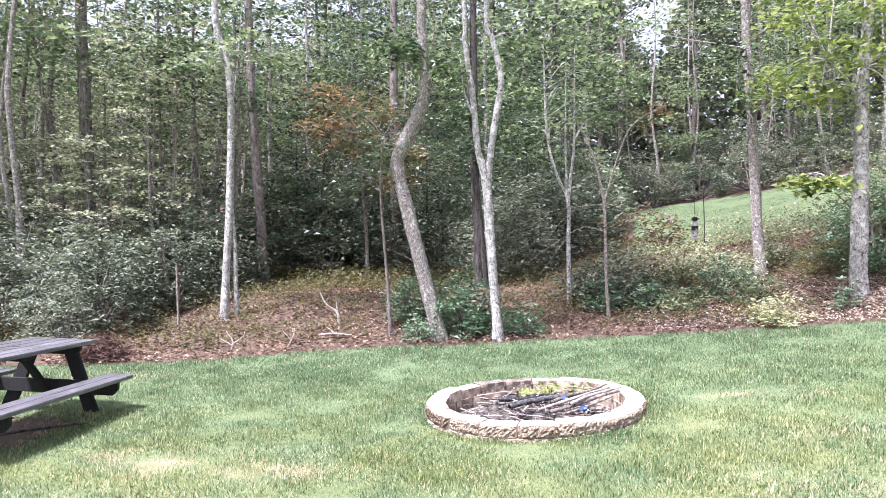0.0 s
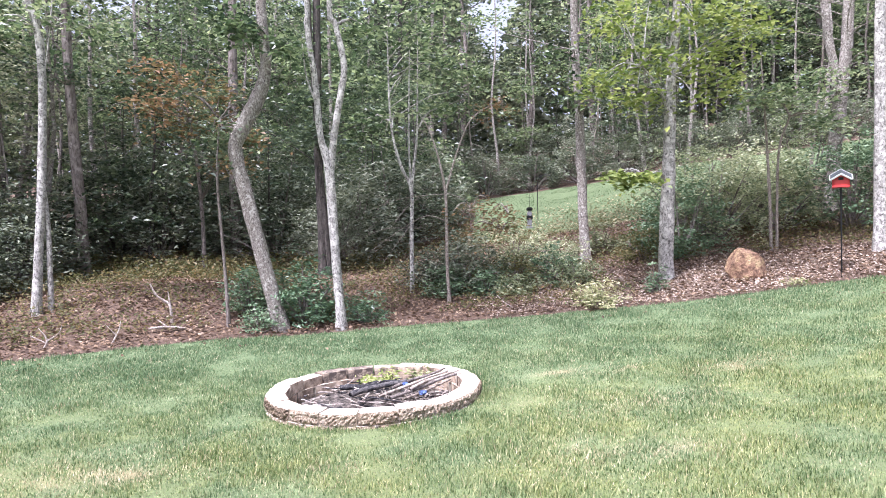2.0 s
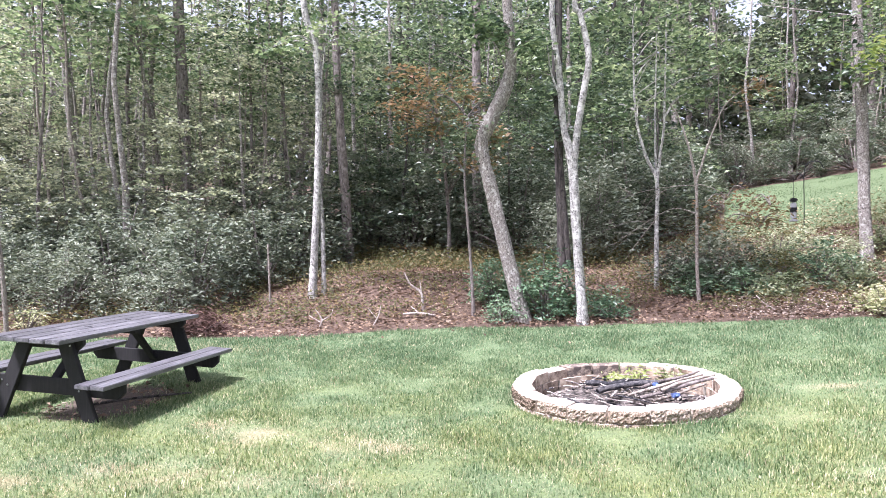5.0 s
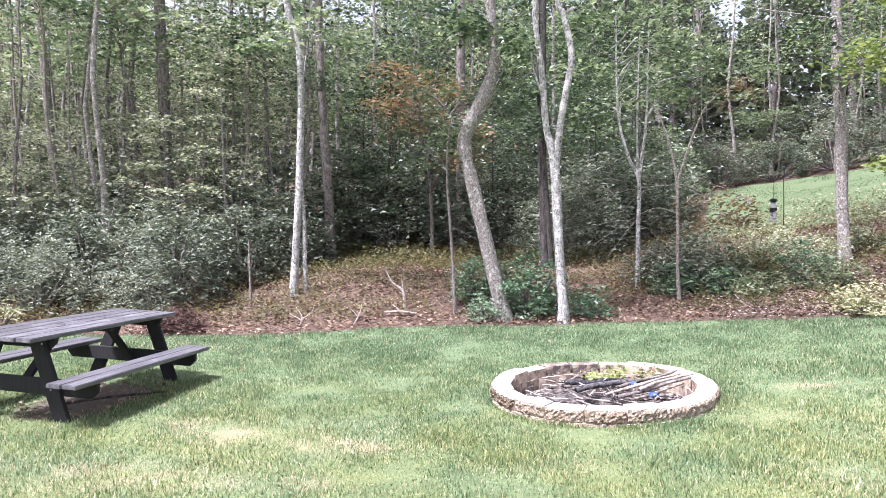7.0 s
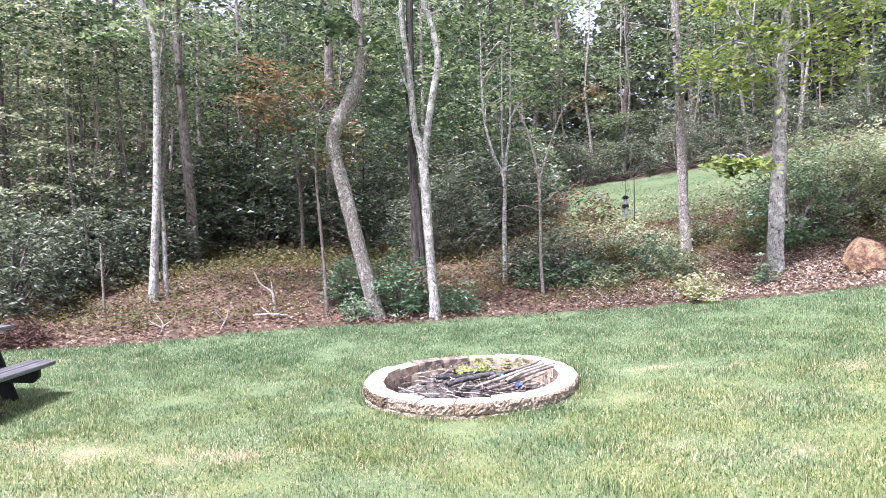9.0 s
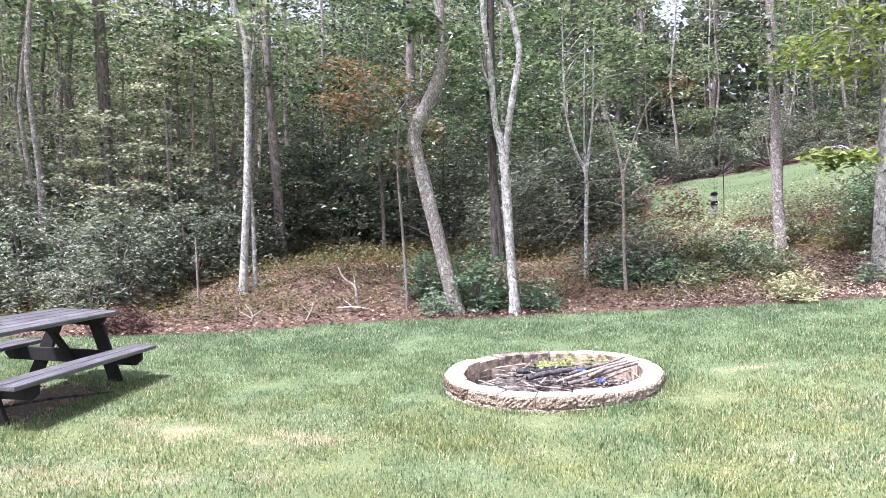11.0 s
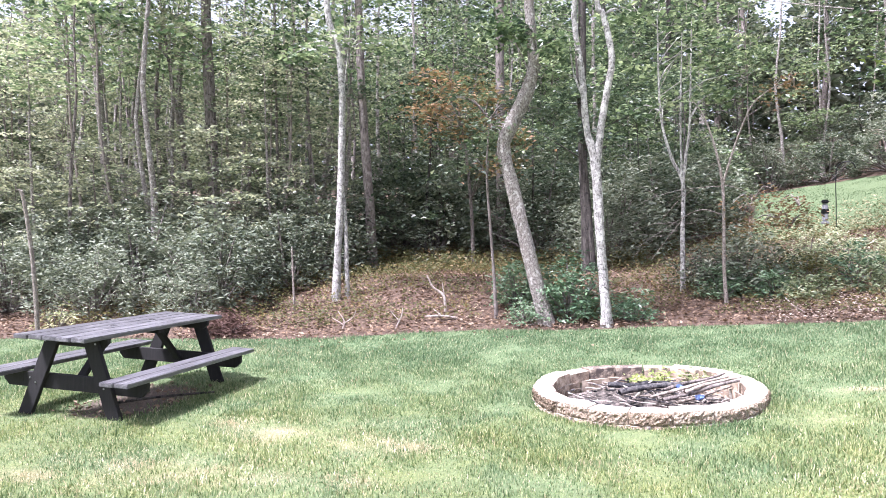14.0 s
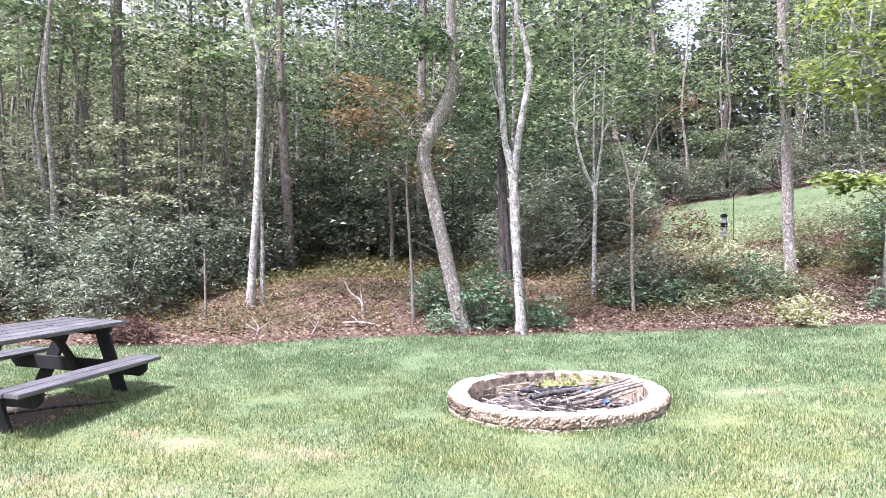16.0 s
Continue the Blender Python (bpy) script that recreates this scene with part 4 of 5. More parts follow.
POLES = [forest_tree("forest_sapling", "thin bare-stemmed forest sapling", 9 + k, 0.04 + 0.01 * k, 4.8, 1.2, 11, 36, 0.4, 0.15, (M_TWIG, M_BROWNBARK, M_GREYBARK)[k], M_LEAF, 70 + k) for k in range(3)]
KEEP_CLEAR = [(-3.8, 11.5), (-4.1, 15), (0.6, 14.6), (-1.75, 17.6), (5.8, 12.8), (6.25, 10.5), (11.6, 12.5), (-10.3, 14.4), (-8, 14.7)]
placed = list(KEEP_CLEAR)
r = np.random.default_rng(5)
protos_used = set()


def forest_ok(x, y, gap, deep):
    if np.arctan2(abs(x), y) > radians(54) or on_hill(x, y) > 0 or any((x - a) ** 2 + (y - b2) ** 2 < gap ** 2 for a, b2 in placed):
        return False
    if y > 27 and abs(np.arctan2(x, y) - 0.305) < 0.03:
        return False
    if 3.4 < x < 12 and y < 16.5 or past_edge(x, y) < 1.5:
        return False
    if x >= 12:
        return y > 11 + deep
    front = np.interp(x, [-30, -12, -7, -5, -3, 0, 2, 4], [9, 11, 12.6, 14.5, 16.3, 16.6, 15.5, 16.5])
    if 4 < x < 14 and y < 26.4 - 0.5 * (x - 8) + 2.2 * deep:
        return False
    return y > front + deep


def plant(protos, count, gap, deep, x0, x1, y0, y1, s0, s1):
    made = tries = 0
    while made < count and tries < 9000:
        tries += 1
        x, y = r.uniform(x0, x1), r.uniform(y0, y1)
        if not forest_ok(x, y, gap, deep):
            continue
        placed.append((x, y))
        p = protos[r.integers(len(protos))]
        s = r.uniform(s0, s1)
        m = Matrix.Translation((x, y, gz(x, y) - 0.05)) @ Matrix.Rotation(r.uniform(0, 6.28), 4, "Z") @ Matrix.Diagonal((s, s, s * r.uniform(0.9, 1.1), 1))
        if p in protos_used:
            copy_thing(p, m)
        else:
            p.matrix_basis = m
            protos_used.add(p)
        made += 1


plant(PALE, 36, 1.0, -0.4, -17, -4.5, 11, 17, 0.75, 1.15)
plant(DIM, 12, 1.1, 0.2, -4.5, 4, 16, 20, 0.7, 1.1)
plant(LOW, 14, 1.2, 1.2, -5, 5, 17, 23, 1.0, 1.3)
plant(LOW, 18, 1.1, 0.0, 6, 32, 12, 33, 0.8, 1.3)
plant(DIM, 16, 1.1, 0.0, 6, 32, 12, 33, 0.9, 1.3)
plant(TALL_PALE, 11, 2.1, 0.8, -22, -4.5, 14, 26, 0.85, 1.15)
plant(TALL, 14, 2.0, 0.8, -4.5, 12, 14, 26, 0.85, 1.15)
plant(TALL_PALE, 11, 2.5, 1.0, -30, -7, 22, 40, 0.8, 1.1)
plant(TALL, 34, 2.1, 1.0, -7, 40, 22, 44, 1.0, 1.35)
plant(POLES, 44, 0.9, 0.3, -18, 18, 12, 30, 0.8, 1.2)
plant(POLES, 26, 0.9, 0.1, 5, 26, 20, 35, 0.8, 1.2)
plant(LOW, 24, 1.2, 1.0, -22, 10, 16, 34, 1.0, 1.5)
plant(POLES, 22, 0.7, -0.2, -15, -4.6, 11.5, 16, 0.8, 1.2)
plant(POLES, 20, 0.7, 0.0, 6, 24, 21, 30, 0.9, 1.3)

# the woods go on behind
r2 = np.random.default_rng(9)
n = 60000
az = r2.uniform(-0.98, 0.98, n)
dist = r2.uniform(46, 62, n)
fx, fy = np.sin(az) * dist, np.cos(az) * dist
top = np.interp(az, [-0.5, -0.15, 0.1], [9.5, 13.0, 15.5]) + 6 * np.array([noise.noise((a * 0.16, b2 * 0.16, 2)) for a, b2 in zip(fx, fy)])
top = top * (1 - 0.5 * np.exp(-((az - 0.3) / 0.05) ** 2))
at = np.column_stack([fx, fy, ground_z(fx, fy) + top * r2.uniform(0, 1, n)])
v2, f2 = leaf_arrays(at, 0.75, r2, 0.7, 1.5)
tagged(new("far_woods", raw_mesh("far_woods", v2, f2, M_FARLEAF)), "distant green woods closing the view", "woods", kind="stuff")

# ---- shrubs ----


def shrub(name, label, x, y, width, height, leaves, size, mat, seed, long=2.4, tilt=0.7, category="shrub", group="", stems=7, stem_mat=M_BROWNBARK, shell=0.45):
    r = np.random.default_rng(seed)
    ob = thing(name, Matrix.Translation((x, y, gz(x, y) - 0.03)), label, category, group)
    k = max(8, leaves // 14)
    th, ph = r.uniform(0, 2 * np.pi, k), np.arccos(r.uniform(-0.1, 1, k))
    rad = r.uniform(shell, 1.0, k) * (1 + 0.22 * np.sin(3 * th + seed))
    tips = np.stack([np.cos(th) * np.sin(ph) * rad * width / 2, np.sin(th) * np.sin(ph) * rad * width / 2, 0.12 * height + np.cos(ph) * rad * height * 0.86], 1)
    tips[:, 2] = np.maximum(tips[:, 2], 0.05)
    tw = []
    for q in tips[:: max(1, k // (stems * 3))]:
        tw.append(tube([(q[0] * 0.12, q[1] * 0.12, 0, 0.014 * height + 0.004), (q[0] * 0.6, q[1] * 0.6, q[2] * 0.6, 0.01 * height + 0.003), (*q, 0.004)], 4, 2))
    child("branchwork", raw_mesh("branchwork", *joined(tw), stem_mat, True), ob)
    at = np.repeat(tips, 14, 0) + r.normal(0, size * 0.9, (k * 14, 3)) * (1, 1, 0.55)
    at[:, 2] = np.maximum(at[:, 2], 0.04)
    v2, f2 = leaf_arrays(at, size, r, tilt, long, 0.2)
    child("foliage", raw_mesh("foliage", v2, f2, mat), ob)
    return ob


RHODO = [shrub("rhododendron_bush", "grey-green leathery rhododendron bush at the forest's edge", -6 - 1.7 * k, 11.2 + 0.3 * k, 2.3, 1.75, 4800, 0.104, M_RHODO, 80 + k, 2.6, 0.6, "bush", "rhododendrons", shell=0.66) for k in range(4)]
r = np.random.default_rng(21)
for x, y, s in [(-5.2, 12.6, 0.9), (-6.6, 12.9, 1.0), (-8.6, 12.9, 1.1), (-10.2, 12.6, 1.15), (-12.2, 12.4, 1.2), (-13.4, 11.2, 1.1), (-12.0, 10.0, 0.9), (-9.4, 10.3, 0.85), (-7.6, 10.1, 0.75), (-5.9, 10.3, 0.6), (-10.8, 9.2, 0.8),
                (-14.8, 13.4, 1.3), (-5.2, 14.4, 1.2), (-6.4, 15.2, 1.3), (-9.5, 14.4, 1.3), (-12, 15, 1.4), (-3.2, 17.4, 1.4), (-0.4, 17.4, 1.3), (1.4, 16.4, 1.3), (-2.2, 19, 1.6), (0.2, 19.5, 1.6), (-4.4, 18.4, 1.6), (2.6, 17.8, 1.4), (3.6, 19.8, 1.4), (1.0, 15.8, 0.9), (4.4, 22, 1.4), (6.0, 26.2, 1.2), (7.8, 26.7, 1.1), (9.5, 25.9, 1.0), (11.2, 25.1, 1.1), (12.9, 24.2, 0.9), (14.8, 23.4, 1.1), (16.4, 22.5, 0.9), (18.4, 21.6, 1.1), (20.2, 21.2, 1.0), (7.2, 30, 1.6), (10.5, 29, 1.5), (12.2, 28, 1.5), (15.5, 26.5, 1.5), (19, 24.5, 1.5)]:
    copy_thing(RHODO[r.integers(4)], Matrix.Translation((x, y, gz(x, y) - 0.03)) @ Matrix.Rotation(r.uniform(0, 6.28), 4, "Z") @ Matrix.Scale(s, 4))

shrub("green_shrub", "glossy green shrub between two tree trunks", 0.25, 10.8, 1.35, 1.12, 2800, 0.085, M_SHRUB, 101)
shrub("green_shrub", "glossy green shrub beside a crooked trunk", -0.6, 11.35, 0.95, 0.95, 1600, 0.085, M_SHRUB, 102)
shrub("green_shrub", "small low green shrub at a tree's foot", -0.45, 10.4, 0.7, 0.42, 800, 0.06, M_SHRUB, 103)
shrub("green_shrub", "low leafy shrub at a white trunk's foot", 1.2, 10.55, 0.85, 0.55, 900, 0.07, M_SHRUB, 104)
shrub("dark_shrub", "dark blue-green shrub round a bare sapling", 3.15, 12.2, 1.7, 1.2, 2800, 0.095, M_RHODO, 105)
shrub("dark_shrub", "dark blue-green shrub behind the bed", 2.6, 12.6, 1.1, 0.9, 1300, 0.09, M_RHODO, 106)
shrub("green_shrub", "low bright green leafy shrub", 2.75, 11.75, 0.8, 0.55, 1000, 0.085, M_SHRUB, 107)
shrub("green_shrub", "low bright green leafy shrub with a bare stalk", 3.5, 11.5, 0.75, 0.6, 900, 0.085, M_SHRUB, 108)
for k, (x, y, w, h) in enumerate([(3.9, 11.3, 0.8, 0.45), (5.0, 11.2, 0.9, 0.5), (4.1, 12.0, 1.1, 0.7), (4.8, 11.9, 1.2, 0.75), (5.3, 12.3, 1.1, 0.7), (4.4, 12.9, 1.3, 0.8), (6.9, 12.3, 1.3, 0.7), (7.4, 11.9, 1.0, 0.55), (5.2, 13.8, 1.4, 0.7), (6.6, 13.6, 1.5, 0.7), (7.8, 13.0, 1.3, 0.6)]):
    shrub("mixed_shrub", "low tangled olive-green shrub", x, y, w, h, 1300, 0.068, (M_LAUREL, M_LAUREL, M_COVER, M_SHRUB)[k % 4], 110 + k, 2.0)
shrub("variegated_shrub", "low cream and yellow variegated shrub at the lawn's edge", 4.65, 9.62, 0.85, 0.42, 1400, 0.055, M_VARIEG, 121, 2.0, stem_mat=M_TWIG)
shrub("small_plant", "small green plant at a trunk's foot", 5.75, 9.85, 0.42, 0.5, 300, 0.07, M_SHRUB, 122)
shrub("small_plant", "small yellow-green plant beside the lawn", 7.3, 8.6, 0.5, 0.16, 260, 0.05, M_VARIEG, 123)
shrub("small_plant", "small yellow-green plant behind the boulder", 8.9, 11.3, 0.4, 0.22, 160, 0.06, M_VARIEG, 124)
for k, (x, y, w, h) in enumerate([(7.7, 12.2, 1.7, 1.5), (8.7, 12.6, 1.9, 1.75), (9.9, 12.2, 1.8, 1.6), (10.8, 11.2, 2.0, 1.7), (11.6, 10.2, 2.0, 1.6), (10.0, 13.2, 1.8, 1.7), (12.4, 11.4, 2.2, 1.9), (9.0, 13.8, 2.0, 2.0), (11.3, 13.0, 2.2, 2.2)]):
    shrub("laurel_bush", "broad grey-green laurel bush behind the mulched bed", x, y, w * 1.1, h * 1.1, 4600, 0.08, M_LAUREL if k % 3 else M_SHRUB, 130 + k, 2.0, 0.6, "bush", "laurels", shell=0.7)
shrub("dead_brush_pile", "reddish-brown heap of dead brush behind the table", -4.85, 9.3, 0.85, 0.36, 2300, 0.095, M_DEADBRUSH, 140, 5.5, 1.0, "brush pile", stem_mat=M_BROWNBARK)
shrub("yellow_shrub", "small yellow-green shrub beside the rhododendrons", -7.3, 8.9, 0.7, 0.45, 420, 0.06, M_VARIEG, 141)


def branch(name, label, lines, mat, seed):
    r = np.random.default_rng(seed)
    x, y = lines[0][0][:2]
    base = (x, y, gz(x, y))
    v2, f2 = joined([tube([(a - x, b2 - y, c2, d2 * 1.05) for a, b2, c2, d2 in p], 6, 4, 0.08, r) for p in lines])
    ob = new(name, raw_mesh(name, v2, f2, mat, True))
    ob.matrix_world = Matrix.Translation(base)
    return tagged(ob, label, "branch")


branch("fallen_branch", "pale forked dead branch standing in the leaf litter",
       [[(-1.74, 10.86, -0.02, 0.025), (-1.76, 10.85, 0.22, 0.022), (-1.8, 10.85, 0.32, 0.02), (-1.95, 10.83, 0.43, 0.017), (-2.05, 10.82, 0.62, 0.01)], [(-1.77, 10.85, 0.3, 0.014), (-1.8, 10.85, 0.5, 0.008)]], M_DEADWOOD, 1)
branch("fallen_branch", "pale dead stick lying on fallen leaves", [[(-1.5, 10.55, 0.02, 0.02), (-1.75, 10.5, 0.06, 0.02), (-2.0, 10.45, 0.05, 0.016)], [(-1.75, 10.5, 0.06, 0.012), (-1.9, 10.6, 0.16, 0.007)]], M_DEADWOOD, 2)
branch("fallen_branch", "bare twiggy branch at the lawn's edge", [[(-3.15, 9.75, 0.0, 0.014), (-3.1, 9.75, 0.14, 0.011), (-3.2, 9.74, 0.3, 0.006)], [(-3.1, 9.75, 0.12, 0.009), (-2.95, 9.72, 0.22, 0.007), (-2.9, 9.7, 0.34, 0.004)], [(-3.12, 9.75, 0.1, 0.008), (-3.3, 9.75, 0.2, 0.005)]], M_DEADWOOD, 3)
branch("fallen_branch", "bare twiggy branch on the leaf litter", [[(-2.35, 9.85, 0.0, 0.014), (-2.25, 9.85, 0.2, 0.01), (-2.22, 9.85, 0.34, 0.005)], [(-2.28, 9.85, 0.14, 0.008), (-2.4, 9.8, 0.3, 0.004)]], M_DEADWOOD, 4)
branch("fallen_branch", "thin pale stick beside the lawn", [[(3.55, 10.3, 0.0, 0.008), (3.4, 10.4, 0.1, 0.008), (3.3, 10.5, 0.22, 0.006)]], M_DEADWOOD, 5)

# ---- boulder ----
bm = bmesh.new()
bmesh.ops.create_icosphere(bm, subdivisions=5, radius=1.0)
FACETS = [(Vector(d).normalized(), h) for d, h in (((0.15, -0.2, 1), 0.72), ((-0.8, -0.3, 0.55), 0.66), ((0.9, -0.3, 0.2), 0.78), ((-0.15, -1, 0.3), 0.7), ((0.55, -0.75, 0.35), 0.74), ((-0.6, -0.8, -0.05), 0.76), ((0.1, 1, 0.3), 0.75), ((0.55, 0.2, 0.8), 0.76))]
for v in bm.verts:
    p = v.co.copy()
    k = 1 + 0.14 * noise.noise(p * 1.3 + Vector((3, 1, 2))) + 0.05 * noise.noise(p * 5) + 0.025 * noise.noise(p * 14)
    for face, reach in FACETS:  # broken flat faces
        k = min(k, reach * (1 + 0.05 * noise.noise(p * 7 + face)) / max(0.05, p.dot(face)))
    q = p * k
    v.co = Vector((q.x * 0.32, q.y * 0.29, q.z * 0.35))
bs = bpy.data.meshes.new("boulder")
bm.to_mesh(bs)
bm.free()
bs.materials.append(M_ROCK)
boulder = tagged(new("boulder", bs), "orange-brown sandstone boulder on the mulched bed", "boulder")
boulder.matrix_world = pose(7.23, 9.6, gz(7.23, 9.6) + 0.2, 0, 0, -35)

# ---- bird feeders ----
FX, FY = 8.1, 8.57
feeder = thing("bird_feeder", pose(FX, FY, gz(FX, FY) + 0.225, 0, 0, -42) @ Matrix.Scale(0.8, 4), "red house-shaped bird feeder on a black pole", "bird feeder")


def rod(line, sides=8, per=1):
    return tube(line, sides, per)


child("pole", raw_mesh("pole", *rod([(0, 0, -0.45, 0.014), (0, 0, 0.5, 0.014), (0, 0, 1.36, 0.013)]), M_IRON, True), feeder, "thin black metal pole")
part("tray", boxed((0.29, 0.24, 0.03), pose(0, 0, 1.37)), M_RED, feeder)
part("front_wall", boxed((0.24, 0.02, 0.14), pose(0, -0.09, 1.44)), M_RED, feeder)
part("back_wall", boxed((0.24, 0.02, 0.14), pose(0, 0.09, 1.44)), M_RED, feeder)
bm = bmesh.new()
tri = [[bm.verts.new((x, y, z)) for x, z in ((-0.12, 1.508), (0.12, 1.508), (0, 1.58))] for y in (-0.1, -0.08)]
for f in [tri[0], tri[1][::-1]] + [[tri[0][k], tri[1][k], tri[1][(k + 1) % 3], tri[0][(k + 1) % 3]] for k in range(3)]:
    bm.faces.new(f)
bmesh.ops.recalc_face_normals(bm, faces=bm.faces)
part("gable", bm, M_RED, feeder)
part("dark_gable_panel", boxed((0.085, 0.012, 0.05), pose(0, -0.101, 1.515), 0.004), M_IRON, feeder, "small dark panel on the gable")
tilted = pose(0, -0.16, 1.545, 20, 0, 0)
for sx in (-1, 1):
    part("end_wall", boxed((0.02, 0.158, 0.15), pose(sx * 0.13, 0, 1.45)), M_RED, feeder)
    roof = part("roof_panel", boxed((0.21, 0.3, 0.02), tilted @ pose(sx * 0.085, 0.16, 0, 0, sx * 33, 0)), M_SLATE, feeder, "grey sloping roof panel")
    for y in (-0.002, 0.322):
        part("roof_trim", boxed((0.22, 0.022, 0.03), tilted @ pose(sx * 0.085, y, 0, 0, sx * 33, 0)), M_WHITE, roof, "white roof edge")
    part("roof_trim", boxed((0.014, 0.3, 0.028), tilted @ pose(sx * 0.182, 0.16, -0.06, 0, sx * 33, 0)), M_WHITE, roof, "white roof edge")

HX, HY = 5.82, 15.37
hook = thing("shepherd_hook", pose(HX, HY, gz(HX, HY) - 0.05, 0, 0, -20), "thin black iron shepherd hook on the hillside's edge", "hook")
child("rod", raw_mesh("rod", *tube([(0, 0, 0, 0.01), (0, 0, 0.8, 0.01), (0, 0, 1.55, 0.01), (0.1, 0, 1.74, 0.01), (0.28, 0, 1.74, 0.01), (0.36, 0, 1.6, 0.01)], 6, 4), M_IRON, True), hook)
child("arm", raw_mesh("arm", *tube([(0, 0, 1.4, 0.008), (-0.08, 0, 1.5, 0.008), (-0.2, 0, 1.46, 0.008)], 6, 4), M_IRON, True), hook)
tube_feeder = thing("tube_feeder", pose(HX - 0.19, HY + 0.07, gz(HX, HY) + 0.42) @ Matrix.Diagonal((0.8, 0.8, 1, 1)), "hanging grey tube bird feeder with dark bands", "bird feeder")
part("body", boxed((0.13, 0.13, 0.38), pose(0, 0, 0.24), 0.03), M_SEED, tube_feeder)
part("cap", boxed((0.17, 0.17, 0.08), pose(0, 0, 0.47), 0.025), M_IRON, tube_feeder, "black cap")
part("band", boxed((0.15, 0.15, 0.1), pose(0, 0, 0.26), 0.01), M_IRON, tube_feeder, "dark band")
part("base", boxed((0.17, 0.17, 0.05), pose(0, 0, 0.025), 0.015), M_SEED, tube_feeder)
child("hanger", raw_mesh("hanger", *tube([(0, 0, 0.5, 0.005), (0, 0, 0.75, 0.005), (0, 0, 0.96, 0.005)], 5, 1), M_IRON), tube_feeder)

# ---- picnic table ----
TX, TY = -4.05, 6.04
table = thing("picnic_table", pose(TX, TY, gz(TX, TY) - 0.015, 0.2, 2.1, -4.5) @ Matrix.Scale(0.967, 4), "dark weathered wooden picnic table with two attached benches", "picnic table")
HALF = 1.02


def beam_with_cut_ends(length, thick, high, m, cut):
    """A beam whose lower corners are sawn off."""
    bm = bmesh.new()
    a, h = length / 2, high / 2
    outline = [(-a, h), (-a, -h + cut), (-a + cut, -h), (a - cut, -h), (a, -h + cut), (a, h)]
    sides = [[bm.verts.new(m @ Vector((x, y, z))) for x, z in outline] for y in (-thick / 2, thick / 2)]
    bm.faces.new(sides[0])
    bm.faces.new(sides[1][::-1])
    for k in range(6):
        bm.faces.new((sides[0][k], sides[0][(k + 1) % 6], sides[1][(k + 1) % 6], sides[1][k]))
    bmesh.ops.recalc_face_normals(bm, faces=bm.faces)
    bmesh.ops.bevel(bm, geom=bm.edges[:], offset=0.004, segments=1, affect="EDGES")
    return bm


for k in range(5):
    part("tabletop_plank", boxed((0.146, 2 * HALF + (0.012, -0.01, 0.0, 0.015, -0.006)[k], 0.038), pose(-0.3 + 0.15 * k, 0, 0.755)), M_PLANK, table)
for sx in (-1, 1):
    for q in (0, 1):
        part("bench_plank", boxed((0.138, 2 * HALF - 0.02 * q, 0.038), pose(sx * (0.595 + 0.14 * q), 0, 0.401)), M_PLANK, table)
for yy in (-0.715, 0.775):
    sy = 1 if yy > 0 else -1
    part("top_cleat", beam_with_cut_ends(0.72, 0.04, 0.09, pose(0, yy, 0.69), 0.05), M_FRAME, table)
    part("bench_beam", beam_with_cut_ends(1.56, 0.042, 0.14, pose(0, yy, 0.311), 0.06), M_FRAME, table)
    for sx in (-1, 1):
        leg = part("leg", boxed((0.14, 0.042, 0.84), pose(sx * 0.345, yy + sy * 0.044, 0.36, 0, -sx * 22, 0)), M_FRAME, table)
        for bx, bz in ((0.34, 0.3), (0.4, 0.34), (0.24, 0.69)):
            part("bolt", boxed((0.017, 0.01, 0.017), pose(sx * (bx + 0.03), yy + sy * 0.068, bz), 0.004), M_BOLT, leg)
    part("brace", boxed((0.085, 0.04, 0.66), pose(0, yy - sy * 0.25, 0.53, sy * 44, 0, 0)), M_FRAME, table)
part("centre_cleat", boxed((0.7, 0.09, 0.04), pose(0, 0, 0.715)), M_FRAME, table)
stick = branch("stick", "dark stick lying under the picnic table", [[(-4.0, 5.75, 0.02, 0.012), (-3.65, 5.95, 0.05, 0.012), (-3.3, 6.3, 0.03, 0.008)]], M_DARKBARK, 6)

# ---- fire pit ----
R_OUT, R_IN, COUNT = 1.042, 0.862, 19
pit_m = Matrix.Translation((*PIT, 0.02)) @ Euler((radians(1.0), radians(-2.1), 0)).to_matrix().to_4x4()
pit = thing("fire_pit", pit_m, "round fire pit of pale split-face concrete blocks", "fire pit")


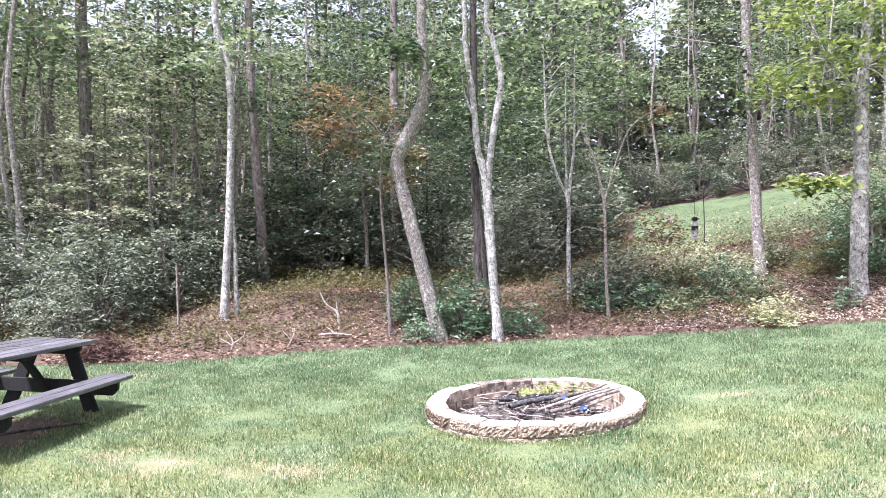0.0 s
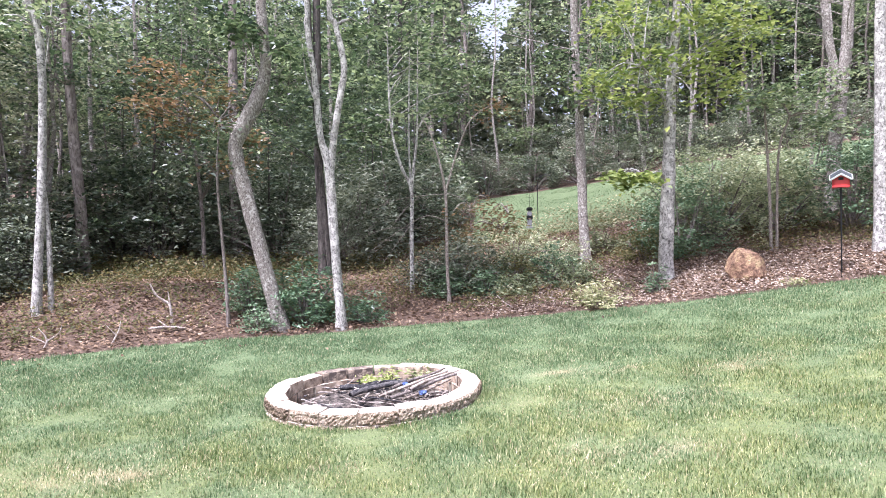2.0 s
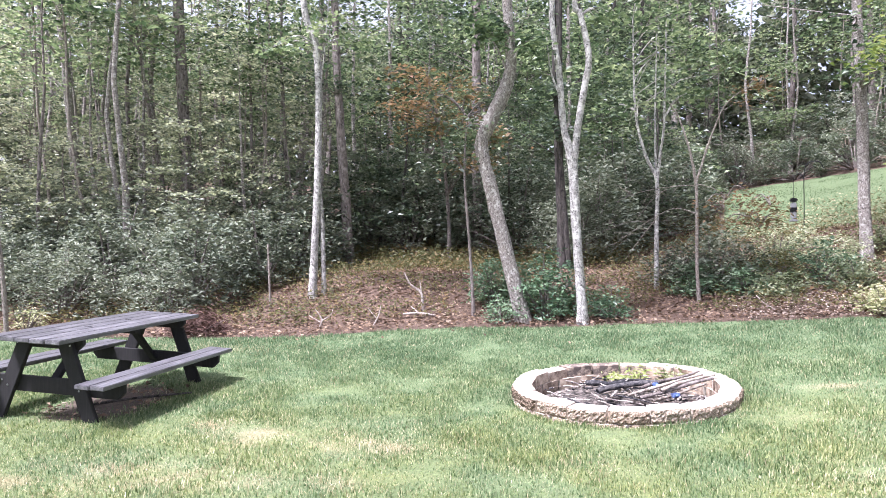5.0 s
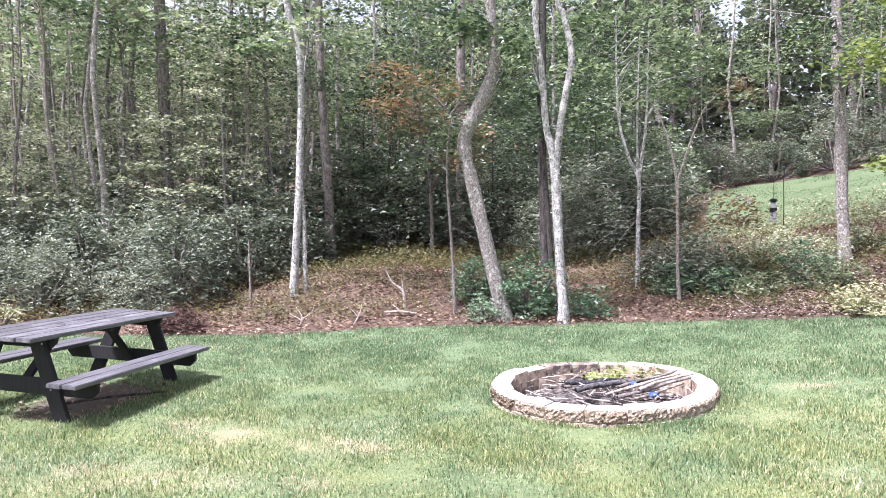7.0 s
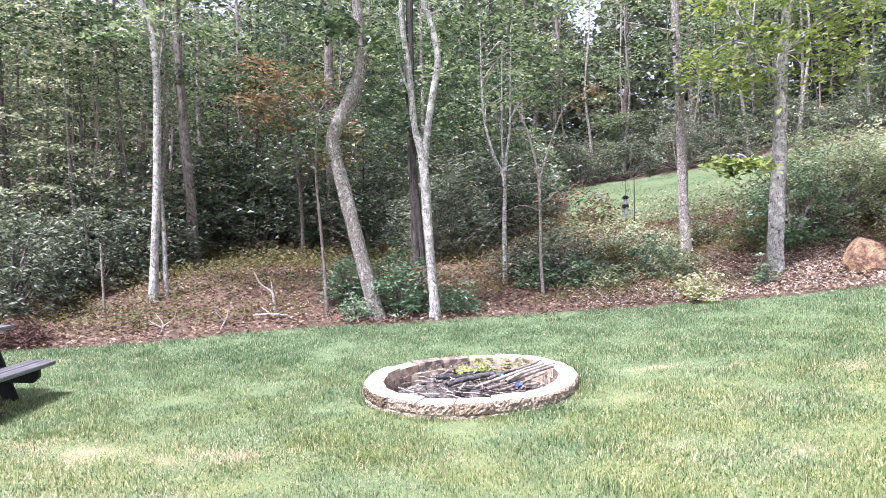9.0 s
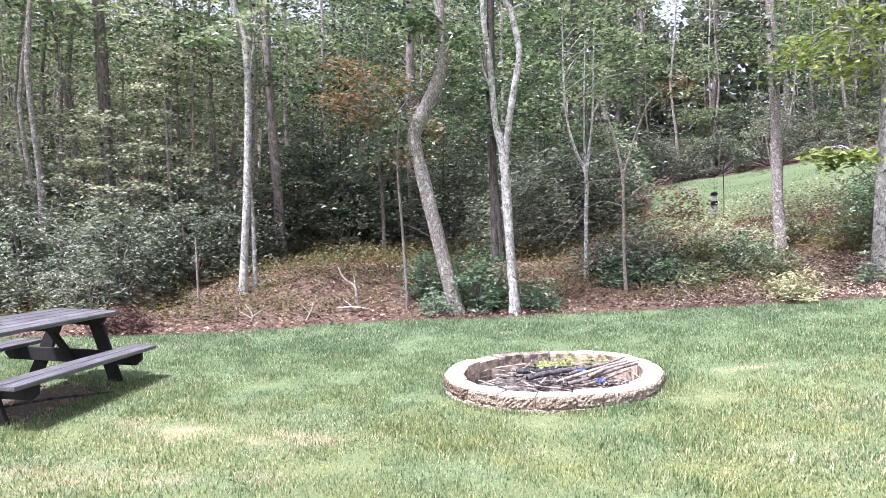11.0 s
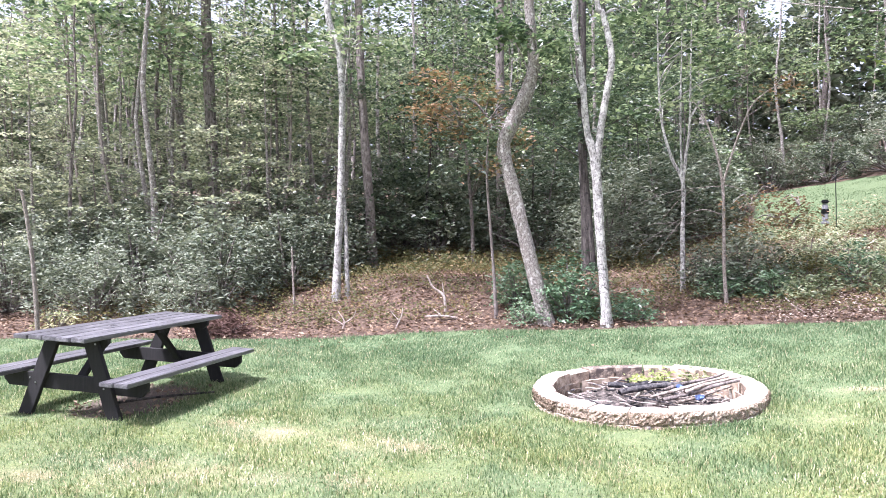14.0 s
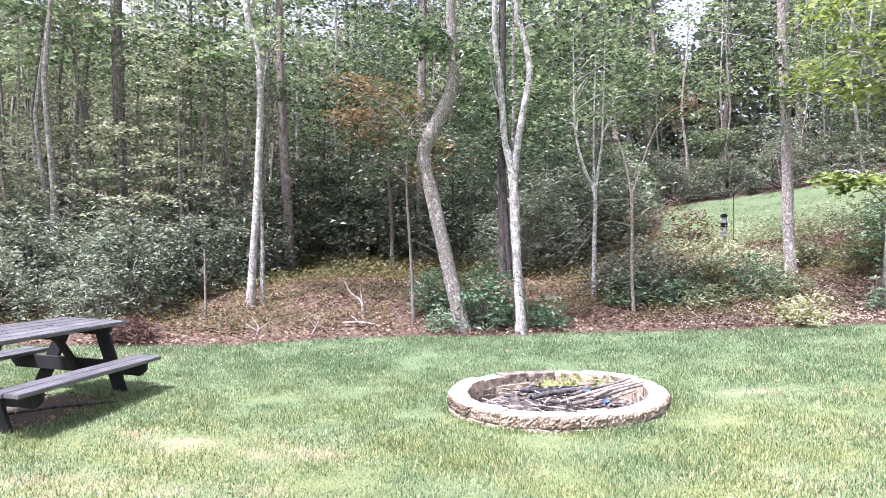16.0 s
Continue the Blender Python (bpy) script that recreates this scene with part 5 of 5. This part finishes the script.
def block_mesh(seed, r0, r1, h, rough, mat):
    """A wedge-shaped block with a broken outer face; its top and sides are plain."""
    r = np.random.default_rng(seed)
    half = np.pi / COUNT - 0.007
    cols, rows = 16, 7
    bm = bmesh.new()
    outer = [[None] * cols for _ in range(rows)]
    for i in range(rows):
        for j in range(cols):
            a = -half + 2 * half * j / (cols - 1)
            rim = i in (0, rows - 1) or j in (0, cols - 1)
            rr = r1 - (0.012 if rim else 0) + r.normal(0, rough)
            outer[i][j] = bm.verts.new((rr * np.cos(a), rr * np.sin(a), h * i / (rows - 1) + (r.normal(0, rough * 0.3) if 0 < i < rows - 1 else 0)))
    inner = [bm.verts.new((r0 * np.cos(a) + r.normal(0, 0.004), r0 * np.sin(a), z)) for z in (0, h) for a in (-half * 0.97, half * 0.97)]
    for i in range(rows - 1):
        for j in range(cols - 1):
            bm.faces.new((outer[i][j], outer[i][j + 1], outer[i + 1][j + 1], outer[i + 1][j])).material_index = 1
    bm.faces.new([outer[-1][j] for j in range(cols)] + [inner[3], inner[2]])
    bm.faces.new([outer[0][j] for j in reversed(range(cols))] + [inner[0], inner[1]])
    bm.faces.new((inner[0], inner[2], inner[3], inner[1])).material_index = 2
    bm.faces.new([inner[2], inner[0]] + [outer[i][0] for i in range(rows)])
    bm.faces.new([inner[1], inner[3]] + [outer[i][-1] for i in reversed(range(rows))])
    bmesh.ops.recalc_face_normals(bm, faces=bm.faces)
    me = bpy.data.meshes.new("block")
    bm.to_mesh(me)
    bm.free()
    me.materials.append(mat)
    me.materials.append(M_BLOCK)
    me.materials.append(M_INNERBLOCK if mat is M_PLAINBLOCK else mat)
    return me


TOPS = [block_mesh(k, R_IN, R_OUT, 0.105, 0.0055, M_PLAINBLOCK) for k in range(6)]
SOOTY = [block_mesh(k + 9, R_IN, R_OUT, 0.105, 0.0055, M_SOOT) for k in range(2)]
LOWS = [block_mesh(k + 20, R_IN - 0.01, R_OUT + 0.008, 0.13, 0.006, M_PLAINBLOCK) for k in range(4)]
r = np.random.default_rng(8)
for k in range(COUNT):
    a = 360 / COUNT * k
    low = child("block", LOWS[k % 4], pit)
    low.matrix_local = pose(0, 0, -0.068, 0, 0, a + 9.5 + r.normal(0, 0.5))
    back = 60 < a < 118
    up = child("block", SOOTY[k % 2] if back else TOPS[k % 6], pit)
    up.matrix_local = pose(r.normal(0, 0.004), r.normal(0, 0.004), 0.066 + r.normal(0, 0.002), r.normal(0, 0.4), r.normal(0, 0.4), a + r.normal(0, 0.4))
bm = bmesh.new()
bmesh.ops.create_grid(bm, x_segments=30, y_segments=30, size=0.82)
bmesh.ops.delete(bm, geom=[v for v in bm.verts if v.co.length > 0.84], context="VERTS")
for v in bm.verts:
    v.co.z = -0.045 + 0.04 * noise.noise(v.co * 3) + 0.1 * math.exp(-v.co.length_squared / 0.15)
part("ash_bed", bm, M_ASH, pit, "grey ash and cinders")


def stick_thing(name, label, p0, p1, radius, mat, seed, category="stick", group="sticks in the fire pit"):
    r = np.random.default_rng(seed)
    p0, p1 = pit_m @ Vector(p0), pit_m @ Vector(p1)
    mids = [p0.lerp(p1, t) + Vector(r.normal(0, radius * 0.7, 3)) * (0 < t < 1) for t in (0, 0.35, 0.7, 1)]
    line = [(*(q - p0), radius * k) for q, k in zip(mids, (1, 1.05, 0.9, 0.7))]
    v2, f2 = tube(line, 7, 3, 0.12, r)
    ob = new(name, raw_mesh(name, v2, f2, mat, True))
    ob.matrix_world = Matrix.Translation(p0)
    return tagged(ob, label, category, group)


stick_thing("charred_log", "blackened half-burnt log in the fire pit", (-0.25, -0.18, 0.13), (0.32, 0.02, 0.17), 0.028, M_CHAR, 1, "log")
stick_thing("charred_log", "blackened log end on the ashes", (-0.1, 0.12, 0.12), (0.42, 0.2, 0.12), 0.026, M_CHAR, 2, "log")
stick_thing("charred_log", "short blackened log in the fire pit", (-0.32, 0.22, 0.12), (0.05, 0.05, 0.16), 0.026, M_CHAR, 3, "log")
for k, (p0, p1, rad) in enumerate([((0.0, -0.3, 0.12), (0.78, 0.2, 0.2), 0.015), ((0.1, -0.36, 0.11), (0.84, 0.06, 0.19), 0.018), ((0.2, -0.42, 0.1), (0.74, -0.08, 0.17), 0.013), ((0.15, -0.1, 0.14), (0.76, 0.28, 0.21), 0.015), ((0.3, -0.3, 0.16), (0.88, 0.16, 0.2), 0.015)]):
    stick_thing("stick", "long grey weathered stick leaning on the rim", p0, p1, rad, (M_STICK, M_BROWNBARK)[k % 2], 10 + k)
r = np.random.default_rng(4)
for k in range(170):
    a, d = r.uniform(0, 6.28), 0.72 * math.sqrt(r.uniform(0, 1))
    x, y, t, ln = d * math.cos(a), d * math.sin(a), r.uniform(0, 6.28), r.uniform(0.12, 0.36)
    z = -0.005 + 0.1 * math.exp(-d * d / 0.15) + r.uniform(0, 0.06)
    x2, y2 = x + ln * math.cos(t), y + ln * math.sin(t)
    k2 = min(1, 0.75 / max(0.01, math.hypot(x2, y2)))
    stick_thing("twig", "small broken twig lying on the ashes", (x, y, z), (x2 * k2, y2 * k2, z + r.uniform(-0.02, 0.05)), r.uniform(0.004, 0.009), (M_STICK, M_DEADWOOD, M_TWIG, M_DEADWOOD, M_CHAR)[k % 5], 100 + k, "twig", "twigs in the fire pit")
for k, (x, y, w, h) in enumerate([(0.0, 0.4, 0.4, 0.19), (0.24, 0.48, 0.24, 0.16), (0.5, 0.48, 0.28, 0.16)]):
    p = pit_m @ Vector((x, y, 0.04))
    w2 = shrub("weed", "pale green weed growing in the ashes", p.x, p.y, w, h, 130, 0.055, M_LEAFBRIGHT if k < 2 else M_VARIEG, 150 + k, 2.0, 0.7, "weed", "weeds in the fire pit", 4)
    w2.location.z = p.z
for k, (x, y) in enumerate([(0.3, -0.02), (0.42, -0.3)]):
    bm = bmesh.new()
    bmesh.ops.create_icosphere(bm, subdivisions=2, radius=0.042)
    for v in bm.verts:
        v.co = v.co * (1 + 0.5 * noise.noise(v.co * 25 + Vector((k, 0, 0))))
        v.co.z *= 0.6
    bs = bpy.data.meshes.new("scrap")
    bm.to_mesh(bs)
    bm.free()
    bs.materials.append(M_BLUE)
    ob = tagged(new("plastic_scrap", bs), "crumpled blue plastic scrap among the sticks", "scrap")
    ob.matrix_world = pit_m @ pose(x, y, 0.15 - 0.03 * k)
